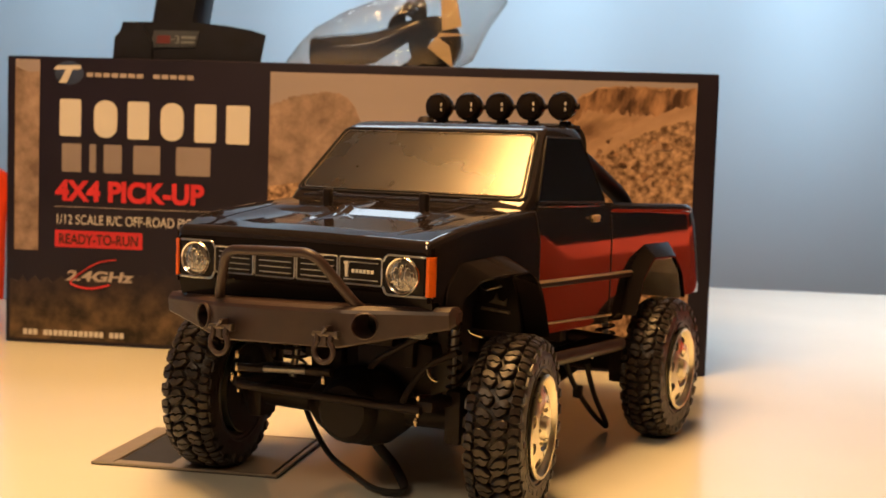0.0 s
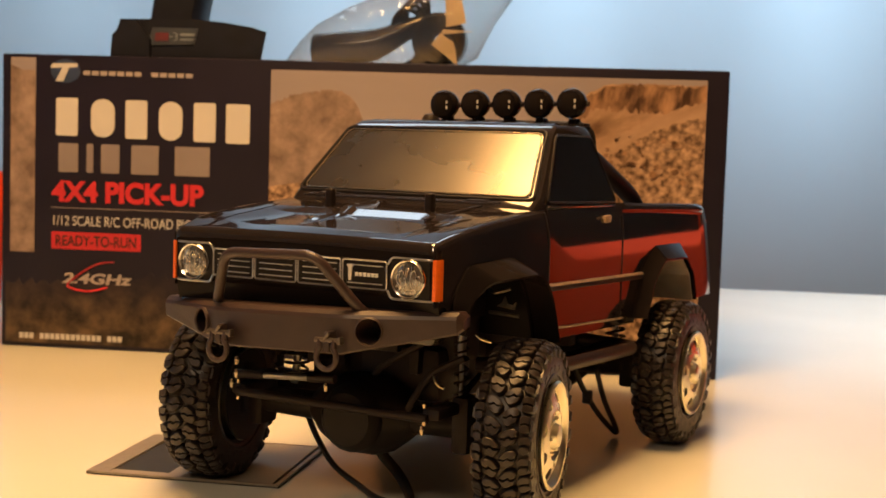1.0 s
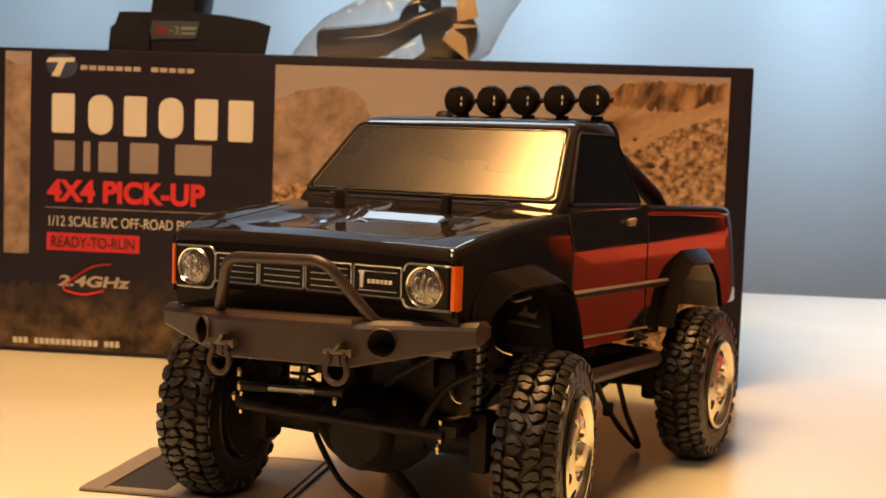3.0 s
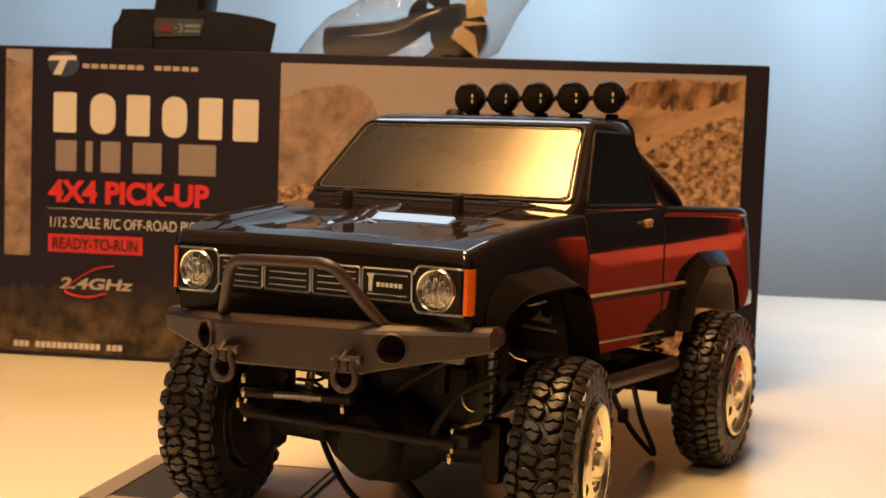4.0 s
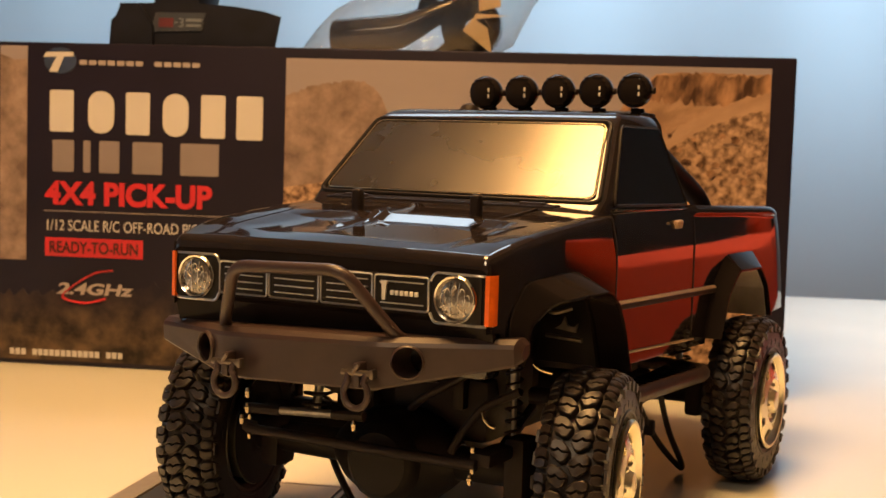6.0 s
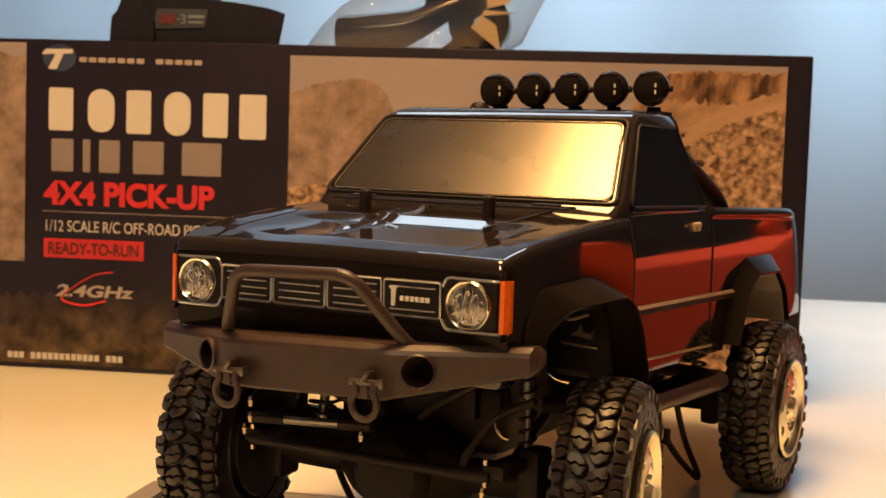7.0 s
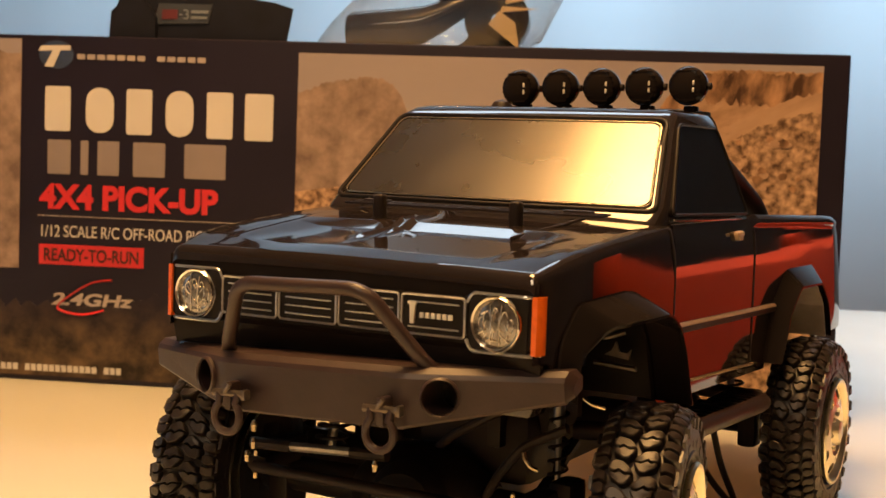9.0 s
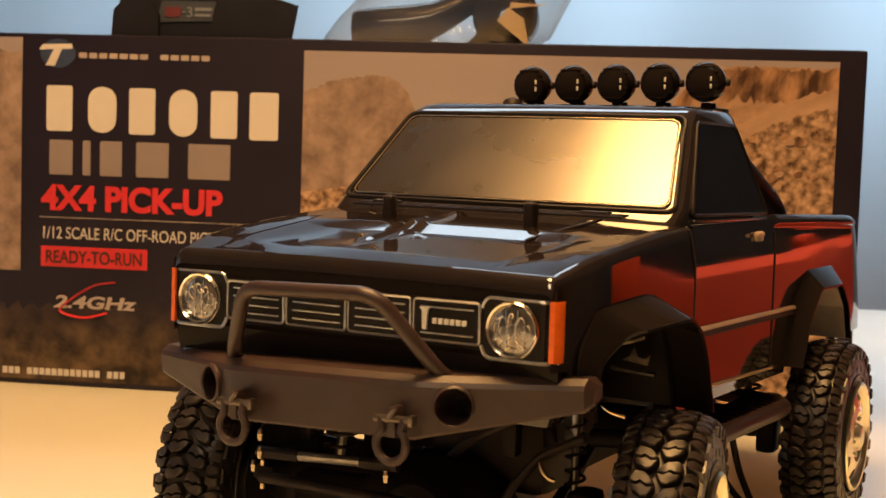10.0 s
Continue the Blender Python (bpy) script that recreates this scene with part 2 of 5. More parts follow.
# cool ceiling panel over the far end of the room
LIT_PANEL = bpy.data.materials.new("lit_diffuser")
LIT_PANEL.use_nodes = True
lit = LIT_PANEL.node_tree.nodes["Principled BSDF"]
lit.inputs["Base Color"].default_value = (0.8, 0.8, 0.8, 1)
lit.inputs["Emission Color"].default_value = (0.74, 0.88, 1.0, 1)
lit.inputs["Emission Strength"].default_value = 4.8
panel_light = thing("ceiling_light", ROOM, "long flat ceiling light with a cool white diffuser", "ceiling light")
bm = bmesh.new()
box(bm, (0.05, 1.25, Z1 - 0.022), (1.50, 0.56, 0.012), 0.002)
part("diffuser", bm, LIT_PANEL, panel_light, "lit cool white diffuser")
bm = bmesh.new()
for c, d in (((0.05, 0.955, Z1 - 0.02), (1.56, 0.03, 0.04)), ((0.05, 1.545, Z1 - 0.02), (1.56, 0.03, 0.04)), ((-0.715, 1.25, Z1 - 0.02), (0.03, 0.56, 0.04)), ((0.815, 1.25, Z1 - 0.02), (0.03, 0.56, 0.04))):
    box(bm, c, d, 0.002)
part("frame", bm, FRAME_GREY, panel_light)

# table
table = thing("table", ROOM, "large white laminate meeting table with a stepped far edge", "table")
T_V0, T_V1 = -1.5, 0.79
T_EDGE = ((-1.34, T_V0), (0.80, T_V0), (0.80, -0.06), (1.115, T_V1), (0.06, T_V1), (0.06, 0.29), (-1.34, 0.29))
bm = bmesh.new()
prism(bm, T_EDGE, -0.028, 0.0, "xy", 0.002)
part("tabletop", bm, TABLE, table)
for u, v in ((-0.9, T_V0 + 0.12), (0.66, T_V0 + 0.12), (0.85, T_V1 - 0.12), (0.18, T_V1 - 0.12), (-1.22, 0.17)):
    bm = bmesh.new()
    box(bm, (u, v, -0.384), (0.06, 0.06, 0.712), 0.004)
    part("leg", bm, FRAME_GREY, table)


# red chairs round the table
def red_chair(m, straight=False):
    """straight: the sides of the backrest run straight down."""
    chair = thing("meeting_chair", m, "wide red upholstered meeting chair drawn up to the table", "chair", "chairs round the table")
    bm = bmesh.new()
    rings = []
    for z, w, dy in ((0.50, 0.22, 0.0), (0.53, 0.24, 0.0), (0.62, 0.255, 0.015), (0.74, 0.268, 0.03), (0.79, 0.288, 0.034), (0.810, 0.304, 0.036), (0.829, 0.310, 0.038), (0.843, 0.308, 0.04), (0.852, 0.303, 0.041), (0.856, 0.292, 0.042)):
        if straight:
            w = max(w, 0.306) if z < 0.83 else w
        ring = []
        for k in range(48):
            a = 2 * math.pi * k / 48
            x = w * math.copysign(abs(math.cos(a)) ** 0.7, math.cos(a))
            ring.append((x, dy + 0.03 * math.copysign(abs(math.sin(a)) ** 0.8, math.sin(a)) - 0.25 * x * x, z - 0.011 - max(0.0, (z - 0.70) / 0.132) * (0.026 - min(0.060 if x > 0 else 0.016, 0.022 * (max(0.0, abs(x) - 0.185) / 0.062) ** 2))))
        rings.append(ring)
    loft(bm, rings)
    part("backrest", bm, RED_CLOTH, chair)
    bm = bmesh.new()
    box(bm, (0, -0.22, 0.44), (0.58, 0.45, 0.08), 0.03, seg=4)
    part("seat", bm, RED_CLOTH, chair)
    for x in (-0.25, 0.25):
        bm = bmesh.new()
        tube(bm, smooth_path([(x, -0.4, 0.011), (x, -0.38, 0.38), (x * 1.05, -0.1, 0.40), (x * 0.9, 0.02, 0.55)]), 0.011)
        part("front_leg", bm, FRAME_GREY, chair)
        bm = bmesh.new()
        tube(bm, smooth_path([(x, 0.08, 0.011), (x, -0.02, 0.4)]), 0.011)
        part("rear_leg", bm, FRAME_GREY, chair)
    return chair


chair = red_chair(ROOM @ pose(1.025, 0.292, Z0, 0, 0, -106.7))
copy_thing(chair, ROOM @ pose(1.249, 0.873, Z0, 0, 0, -106.7))
red_chair(ROOM @ pose(-0.4935, 0.40, Z0, 0, 0, 0), True)

# ---- the model pickup ----
truck = thing("model_pickup_truck", Matrix.Translation(TRUCK + Vector((-0.0025, 0, 0))) @ pose(0, 0, 0, 0, 0, -0.35), "gloss black remote-controlled pickup truck with big off-road tyres", "toy truck")
WHEEL_Y = (0.0, 0.242)
FRONT_ARCH = ((-0.0440, 0.101), (-0.0400, 0.1150), (-0.0270, 0.1258), (0.0130, 0.1272), (0.0245, 0.1210), (0.0320, 0.1105), (0.0410, 0.0895))
REAR_ARCH = ((0.1955, 0.0860), (0.2030, 0.0970), (0.2085, 0.1085), (0.2270, 0.1210), (0.2705, 0.1200), (0.2875, 0.1080), (0.2965, 0.0895))


def sill(y):
    """Lower edge of the body side."""
    for arch in (FRONT_ARCH, REAR_ARCH):
        if arch[0][0] <= y <= arch[-1][0]:
            return float(np.interp(y, [p[0] for p in arch], [p[1] for p in arch]))
    return 0.1155 if y < -0.05 else 0.110 if y < -0.04 else 0.0868 - 0.030 * (y - 0.073) if y < 0.25 else 0.088


def flank(y, z):
    """Half width of the body."""
    x = float(np.interp(z, (0.084, 0.09, 0.104, 0.118, 0.132, 0.142, 0.150, 0.158), (0.0799, 0.0802, 0.0803, 0.0803, 0.0803, 0.08025, 0.0800, 0.0784)))
    # the wings draw in a little before the doors
    if y < 0.056:
        x -= 0.0014 * (1 - max(0.0, 1 - (0.056 - y) / 0.090) ** 2)
    if y < -0.026:
        x -= 0.0048 * ((-0.026 - y) / 0.0368) ** 2
    if y > 0.325:
        x -= 0.0014 * ((y - 0.325) / 0.022) ** 2
    return x


def hood_z(y):
    """Height of the hood: a flat front, then a step that fades out towards the cab."""
    z = float(np.interp(y, (-0.0585, -0.030, -0.0040, 0.05), (0.1462, 0.1486, 0.1510, 0.1560)))
    return z + 0.0029 * ease((y + 0.034) / 0.068)


def hood_step(y):
    """The step across the middle of the hood, over its even rise."""
    return 0.0029 * (min(max((y + 0.0040) / 0.0085, 0.0), 1.0) - ease((y + 0.034) / 0.068))


def hood_relief(x, y):
    """Raised middle panel and the twin ridge, which lies off the middle."""
    z = 0.0006 * ease((0.0502 - x) / 0.0030) * ease((x + 0.0583) / 0.0030) * ease((0.020 - y) / 0.03) * ease((y + 0.0570) / 0.008)
    a = 0.0017 * ease((y + 0.036) / 0.012) * ease((0.024 - y) / 0.010) * max(0.0, 1 - abs(x + 0.0141) / 0.0024)
    c = 0.0017 * ease((y + 0.022) / 0.012) * ease((0.042 - y) / 0.010) * max(0.0, 1 - abs(x + 0.0096) / 0.0024)
    return z + max(a, c)


def wing_rise(y):
    """How far the wing tops stand above the middle of the hood."""
    return float(np.interp(y, (-0.0585, -0.045, -0.030, -0.015, 0.0, 0.020, 0.045), (0.0, 0.0024, 0.0036, 0.0033, 0.0024, 0.0010, 0.0)))


HOOD_X = (0.0700, 0.0665, 0.0630, 0.0590, 0.0550, 0.0515, 0.0502, 0.0490, 0.0480, 0.0470, 0.0450, 0.030, 0.015, 0.0, -0.0030, -0.0066, -0.0078, -0.0088, -0.0096, -0.0104, -0.0114, -0.0123, -0.0133, -0.0141, -0.0149,
          -0.0159, -0.0171, -0.022, -0.034, -0.046, -0.0540, -0.0553, -0.0563, -0.0573, -0.0585, -0.0610, -0.0640, -0.0670, -0.0700)


# hood and front wings
bm = bmesh.new()
rings = []
ys = sorted({-0.0628, -0.0620, -0.0606, -0.0585, 0.056} | {p[0] for p in FRONT_ARCH} | {p[0] - 0.0006 for p in FRONT_ARCH[:1]} | {round(-0.055 + 0.005 * k, 4) for k in range(22)} | {-0.0300, -0.0065, -0.0046, -0.0040, -0.0034, -0.0010, 0.0020, 0.0039, 0.0045, 0.0051, 0.0075, 0.0125})
for y in ys:
    zb, drop = sill(y), 0.0
    if y < -0.058:
        drop = float(np.interp(-y, (0.0585, 0.0606, 0.0620, 0.0628), (0.0, 0.0004, 0.0020, 0.0058)))
    zs = hood_z(max(y, -0.0585)) - drop
    lift = wing_rise(y)
    r = float(np.interp(y, (-0.0628, -0.0585, -0.045, -0.025, 0.03, 0.056), (0.0030, 0.0036, 0.0042, 0.0048, 0.0056, 0.0050)))
    half = []
    for z in (zb, 0.104, 0.112, 0.118, 0.125, 0.132, 0.138, zs + lift - r):
        z = min(max(z, zb), zs + lift - r)
        half.append((flank(y, z), y, z))
    xe = half[-1][0]
    half += [(xe - r * (1 - math.cos(radians(15 * k))), y, zs + lift - r + r * math.sin(radians(15 * k))) for k in range(1, 7)]
    crown = float(np.interp(y, (-0.0585, 0.05), (0.0010, 0.0016)))
    top = []
    for x in HOOD_X:
        z = zs + crown * (1 - (x / 0.070) ** 2) + lift * ease((abs(x) - 0.040) / 0.028) + hood_step(y) * ease((0.060 - abs(x)) / 0.020) + hood_relief(x, max(y, -0.0585))
        top.append((x * (xe - r - 0.0008) / 0.070, y, z))
    rings.append(half + top + [(-x, yy, z) for x, yy, z in reversed(half)])
loft(bm, rings, closed=False, cap=False)
body = part("body", bm, GLOSS_BLACK, truck, "gloss black moulded body shell", sharp=38)
body.scale = (1.033, 1, 1)

# front panel
bm = bmesh.new()
loft(bm, [[(-0.0752, y, z), (0.0752, y, z), (0.0752, -0.046, z), (-0.0752, -0.046, z)] for y, z in ((-0.0620, 0.1425), (-0.0622, 0.1365), (-0.0622, 0.1205), (-0.0604, 0.1185), (-0.0570, 0.1060))])
part("front_panel", bm, FLARE_BLACK, body, sharp=25)
# valance behind the bumper
bm = bmesh.new()
box(bm, (0, -0.053, 0.103), (0.146, 0.014, 0.012), 0.002)
part("valance", bm, GLOSS_BLACK, body)

# sides of cab and bed
def bed_top(y):
    return 0.1598 - 0.030 * (y - 0.168)


def tail(y, z):
    """The rear end leans out towards its foot."""
    end = float(np.interp(z, (0.088, 0.100, 0.112, 0.130, 0.146, 0.152, 0.156), (0.360, 0.358, 0.354, 0.348, 0.340, 0.333, 0.328)))
    return y if y < 0.310 else 0.310 + (y - 0.310) * (end - 0.310) / 0.037


for s in (1, -1):
    bm = bmesh.new()
    rings = []
    ys = sorted({0.056} | {p[0] for p in REAR_ARCH} | {REAR_ARCH[0][0] - 0.0006, REAR_ARCH[-1][0] + 0.0006} | {round(0.06 + 0.005 * k, 4) for k in range(57)} | {0.343, 0.3455, 0.347})
    for y in ys:
        top = 0.1590 if y < 0.1665 else bed_top(y)
        zb = sill(y)
        ring = [(s * (flank(y, zb) - 0.003), tail(y, zb), zb)]
        for z in (zb, 0.09, 0.097, 0.104, 0.111, 0.118, 0.127, 0.136, 0.143, top - 0.0076, top - 0.0060, top - 0.0052, top - 0.0040, top - 0.0029, top - 0.0015):
            z = min(max(z, zb), top - 0.0015)
            x = flank(y, z)
            if y > 0.168:
                x += float(np.interp(top - z, (0.0005, 0.0029, 0.0040, 0.0052, 0.0060), (0.0004, 0.0012, 0.0011, 0.0004, 0)))
            ring.append((s * x, tail(y, z), z))
        x = flank(y, top) + (0.0008 if y > 0.168 else 0)
        yt = tail(y, top)
        ring += [(s * (x - 0.0012), yt, top), (s * (x - 0.0085), yt, top), (s * (x - 0.0095), yt, top - 0.001), (s * (x - 0.0095), yt, max(zb, 0.116))]
        rings.append(ring)
    loft(bm, rings, closed=False, cap=False)
    part("side_panel", bm, GLOSS_BLACK, body, sharp=38)

# bed floor, tailgate, front bed wall
bm = bmesh.new()
box(bm, (0, 0.253, 0.117), (0.140, 0.178, 0.002), 0.0)
for k in range(-6, 7):
    box(bm, (k * 0.010, 0.253, 0.1187), (0.004, 0.176, 0.0015), 0.0005)
part("bed_floor", bm, GLOSS_BLACK, body)
bm = bmesh.new()
prism(bm, [(0.345, 0.090), (0.3600, 0.092), (0.3580, 0.105), (0.3520, 0.122), (0.3420, 0.145), (0.3340, 0.1515), (0.326, 0.1530), (0.322, 0.1530)], -0.0765, 0.0765, "yz")
part("tailgate", bm, GLOSS_BLACK, body)
bm = bmesh.new()
box(bm, (0, 0.1685, 0.136), (0.148, 0.003, 0.04), 0.0005)
part("bed_front_wall", bm, GLOSS_BLACK, body)


# cab
BOW = 0.0042    # forward bow of the windscreen


def cab_ring(z, hx, yf, yb, r=0.0065):
    out = []
    for cx, cy, a0 in ((hx - r, yb - r, 0), (-hx + r, yb - r, 90), (-hx + r, yf + r, 180), (hx - r, yf + r, 270)):
        for k in range(6):
            a = radians(a0 + 18 * k)
            out.append((cx + r * math.cos(a), cy + r * math.sin(a), z))
        if a0 == 180:
            for k in range(1, 14):
                t = -1 + 2 * k / 14
                out.append((t * (hx - r), yf - BOW * (1 - t * t), z))
    return out


bm = bmesh.new()
loft(bm, [cab_ring(*q) for q in ((0.150, 0.0785, 0.040, 0.1675), (0.1585, 0.0792, 0.0435, 0.1675), (0.1655, 0.0787, 0.0512, 0.1645), (0.182, 0.0740, 0.0683, 0.1575), (0.199, 0.0688, 0.0855, 0.1505),
                                 (0.2028, 0.0673, 0.0905, 0.1485), (0.2050, 0.0655, 0.0955, 0.1465), (0.2062, 0.0615, 0.1010, 0.1430), (0.2068, 0.0460, 0.1130, 0.1350))])
cab = part("cab", bm, GLOSS_BLACK, truck, "gloss black cab with painted pillars and flat roof", sharp=30)


def screen_point(a, b, out=0.0):
    """a: -1..1 across, b: 0..1 up the windscreen."""
    y0, z0, y1, z1, x0, x1 = 0.0512, 0.1655, 0.0855, 0.1990, 0.0722, 0.0632
    n = Vector((0, -(z1 - z0), y1 - y0)).normalized()
    return Vector((a * (x0 + (x1 - x0) * b), y0 + (y1 - y0) * b - BOW * (1 - min(1.0, a * a)), z0 + (z1 - z0) * b)) + n * out


def screen_outline(grow, out):
    """The rounded outline of the windscreen, made larger by grow metres."""
    pts = []
    ga, gb = 1 + grow / 0.066, 1 + grow / 0.0238
    ra, rb = 0.056, 0.15
    for ca, cb, a0 in ((1 - ra, 1 - rb, 0), (-1 + ra, 1 - rb, 90), (-1 + ra, -1 + rb, 180), (1 - ra, -1 + rb, 270)):
        arc = [(ca + ra * math.cos(radians(a0 + 15 * k)), cb + rb * math.sin(radians(a0 + 15 * k))) for k in range(7)]
        pts += arc
        # the straight run to the next corner
        n = 11 if a0 in (0, 180) else 5
        ea, eb = {0: (-1 + ra, 1), 90: (-1, -1 + rb), 180: (1 - ra, -1), 270: (1, 1 - rb)}[a0]
        pts += [(arc[-1][0] + (ea - arc[-1][0]) * k / (n + 1), arc[-1][1] + (eb - arc[-1][1]) * k / (n + 1)) for k in range(1, n + 1)]
    return [screen_point(a * ga, 0.5 + 0.5 * b * gb, out) for a, b in pts]


bm = bmesh.new()
edge = screen_outline(0, 0.0006)
centre = screen_point(0, 0.5, 0.0006)
rows = [[bm.verts.new(p) for p in screen_outline(0, -0.001)], [bm.verts.new(p) for p in edge]]
for k in (0.85, 0.65, 0.45, 0.25, 0.1):
    row = []
    for p in edge:
        q = centre.lerp(p, k)
        half = 0.0722 + (0.0632 - 0.0722) * (q.z - 0.1655) / 0.0335
        n = Vector((0, -0.0335, 0.0343)).normalized()
        y = 0.0512 + 0.0343 * (q.z - n.z * 0.0006 - 0.1655) / 0.0335 - BOW * (1 - min(1.0, (q.x / half) ** 2)) + n.y * 0.0006
        row.append(bm.verts.new((q.x, y, q.z)))
    rows.append(row)
for r0, r1 in zip(rows, rows[1:]):
    for i in range(len(r0)):
        j = (i + 1) % len(r0)
        bm.faces.new((r0[i], r0[j], r1[j], r1[i]))
bm.faces.new(rows[-1])
part("windscreen", bm, GOLD_FILM, cab, "windscreen of mirrored gold-grey film")
bm = bmesh.new()
tube(bm, screen_outline(0.0008, 0.0006), 0.00042, 8, True)
part("windscreen_trim", bm, TRIM, cab, "thin silver windscreen trim")
bm = bmesh.new()
tube(bm, screen_outline(0.0030, 0.0002), 0.0011, 8, True)
part("windscreen_seal", bm, DULL_BLACK, cab)

# wiper nozzle posts, wipers, cowl grille
for s in (1, -1):
    bm = bmesh.new()
    box(bm, (s * 0.0303, 0.0140, 0.1602), (0.0048, 0.0050, 0.0124), 0.0018, seg=3)
    box(bm, (s * 0.0303, 0.0140, 0.1556), (0.0060, 0.0064, 0.002), 0.0006)
    part("body_post", bm, MATT_BLACK, body, "small black body post")
for x0 in (-0.0475, 0.0085):
    bm = bmesh.new()
    tube(bm, smooth_path([(x0 - 0.012, 0.043, 0.1605), (x0 - 0.004, 0.0495, 0.1650), (x0 + 0.020, 0.0525, 0.1672), (x0 + 0.046, 0.0515, 0.1664)]), 0.0006, 6)
    part("wiper", bm, MATT_BLACK, cab)
# thin dark curve added along the right side of the hood
bm = bmesh.new()
tube(bm, smooth_path([(0.0380, -0.006, hood_z(-0.006) + 0.0012), (0.0405, 0.004, hood_z(0.004) + 0.0014), (0.0450, 0.018, hood_z(0.018) + 0.0016), (0.0500, 0.0350, 0.1600)]), 0.0006, 6)
part("hood_dark_curve", bm, MATT_BLACK, body)
bm = bmesh.new()
for k in range(3):
    box(bm, (0, 0.0330 + 0.0032 * k, 0.1612 + 0.0003 * k), (0.118, 0.0012, 0.0010), 0.0003)
part("cowl_vent", bm, MATT_BLACK, body)
for x in (-0.046, 0.046):
    bm = bmesh.new()
    box(bm, (x, 0.0385, 0.1620), (0.012, 0.005, 0.0022), 0.0008)
    part("wiper_pivot", bm, MATT_BLACK, body)


def slope(bm, k, y0):
    """Lets a long thin part fall towards the rear."""
    for v in bm.verts:
        v.co.z -= k * (v.co.y - y0)


def on_side(y, z, out=0.0):
    """A point on the leaning side of the cab."""
    x = float(np.interp(z, (0.1315, 0.1655, 0.1990), (0.08875, 0.0787, 0.0688)))
    return Vector((x + out, y, z + out * 0.28))


def rounded_outline(corners, r):
    pts = []
    n = len(corners)
    for i in range(n):
        a, b, c = (Vector(corners[(i + k) % n]) for k in (-1, 0, 1))
        p, q = b + (a - b).normalized() * r, b + (c - b).normalized() * r
        for k in range(6):
            t = k / 5
            pts.append(p * (1 - t) ** 2 + b * 2 * t * (1 - t) + q * t * t)
    return pts


for s in (1, -1):
    lines = rounded_outline([(0.0575, 0.1622), (0.1600, 0.1602), (0.1425, 0.1992), (0.0910, 0.1995)], 0.004)
    bm = bmesh.new()
    outer = [on_side(y, z, 0.0007) for y, z in lines]
    inner = [on_side(y, z, -0.001) for y, z in lines]
    rows = loft(bm, [[(s * p.x, p.y, p.z) for p in inner], [(s * p.x, p.y, p.z) for p in outer]], True, False)
    c = bm.verts.new((s * on_side(0.114, 0.179, 0.0007).x, 0.114, 0.179))
    for i in range(len(lines)):
        bm.faces.new((rows[1][i], rows[1][(i + 1) % len(lines)], c))
    part("side_window", bm, DARK_FILM, cab, "opaque black side window")
    bm = bmesh.new()
    tube(bm, [(s * p.x, p.y, p.z) for p in (on_side(y, z, 0.0006) for y, z in lines)], 0.0007, 6, True)
    part("window_trim", bm, DULL_BLACK, cab)
    # belt line trim, door gaps
    bm = bmesh.new()
    box(bm, (s * 0.0776, 0.106, 0.1592), (0.0012, 0.094, 0.0012), 0.0004)
    slope(bm, 0.02, 0.106)
    part("belt_trim", bm, TRIM, body)
    for y0, y1, zt in ((0.0520, 0.0565, 0.157), (0.1665, 0.1685, 0.152)):
        bm = bmesh.new()
        zz = np.linspace(0.089, zt, 14)
        pts = [(s * (flank(y0, z) - 0.0001), float(np.interp(z, (0.089, 0.14, 0.157), (y1, y1, y0))), float(z)) for z in zz]
        tube(bm, pts, 0.0006, 6)
        part("door_gap", bm, MATT_BLACK, body)
    # handle
    bm = bmesh.new()
    box(bm, (s * 0.0806, 0.1400, 0.1510), (0.0026, 0.0072, 0.0046), 0.0010)
    box(bm, (s * 0.0815, 0.1372, 0.1520), (0.0022, 0.0100, 0.0018), 0.0006)
    part("door_handle", bm, STRIP, body, "small bright door handle")
    # moulding along the flank
    bm = bmesh.new()
    prism(bm, [(s * 0.0790, 0.1128), (s * 0.0812, 0.1128), (s * 0.0820, 0.1136), (s * 0.0820, 0.1153), (s * 0.0790, 0.1153)], 0.053, 0.207, "xz")
    slope(bm, 0.025, 0.115)
    part("side_moulding", bm, DULL_BLACK, body)
    bm = bmesh.new()
    prism(bm, [(s * 0.0792, 0.1156), (s * 0.0822, 0.1156), (s * 0.0822, 0.1159), (s * 0.0811, 0.1170), (s * 0.0792, 0.1170)], 0.0535, 0.2045, "xz")
    slope(bm, 0.025, 0.115)
    part("moulding_strip", bm, STRIP, body, "bright strip along the moulding")
    # pale colour stands in for light caught on the sill edge
    bm = bmesh.new()
    tube(bm, [(s * (flank(y, 0.0915) + 0.0003), float(y), 0.0928 - (y - 0.075) * 0.046) for y in np.linspace(0.066, 0.172, 10)], 0.0007, 6)
    part("sill_crease", bm, STRIP, body, "sill crease, its highlight put in as a pale line")
    # tail lamp on the corner
    bm = bmesh.new()
    box(bm, (s * 0.0742, 0.3425, 0.1360), (0.0075, 0.0100, 0.0150), 0.0012)
    part("tail_lamp", bm, ORANGE, body, "orange-red tail lamp")


# wheel arch flares
FRONT_RIM = ((-0.0505, 0.104), (-0.0490, 0.1215), (-0.0370, 0.1345), (0.0110, 0.1358), (0.0275, 0.1275), (0.0360, 0.1150), (0.0465, 0.0895))
REAR_RIM = ((0.1905, 0.0865), (0.1965, 0.1010), (0.2045, 0.1165), (0.2270, 0.1312), (0.2830, 0.1305), (0.2965, 0.1130), (0.3035, 0.0900))


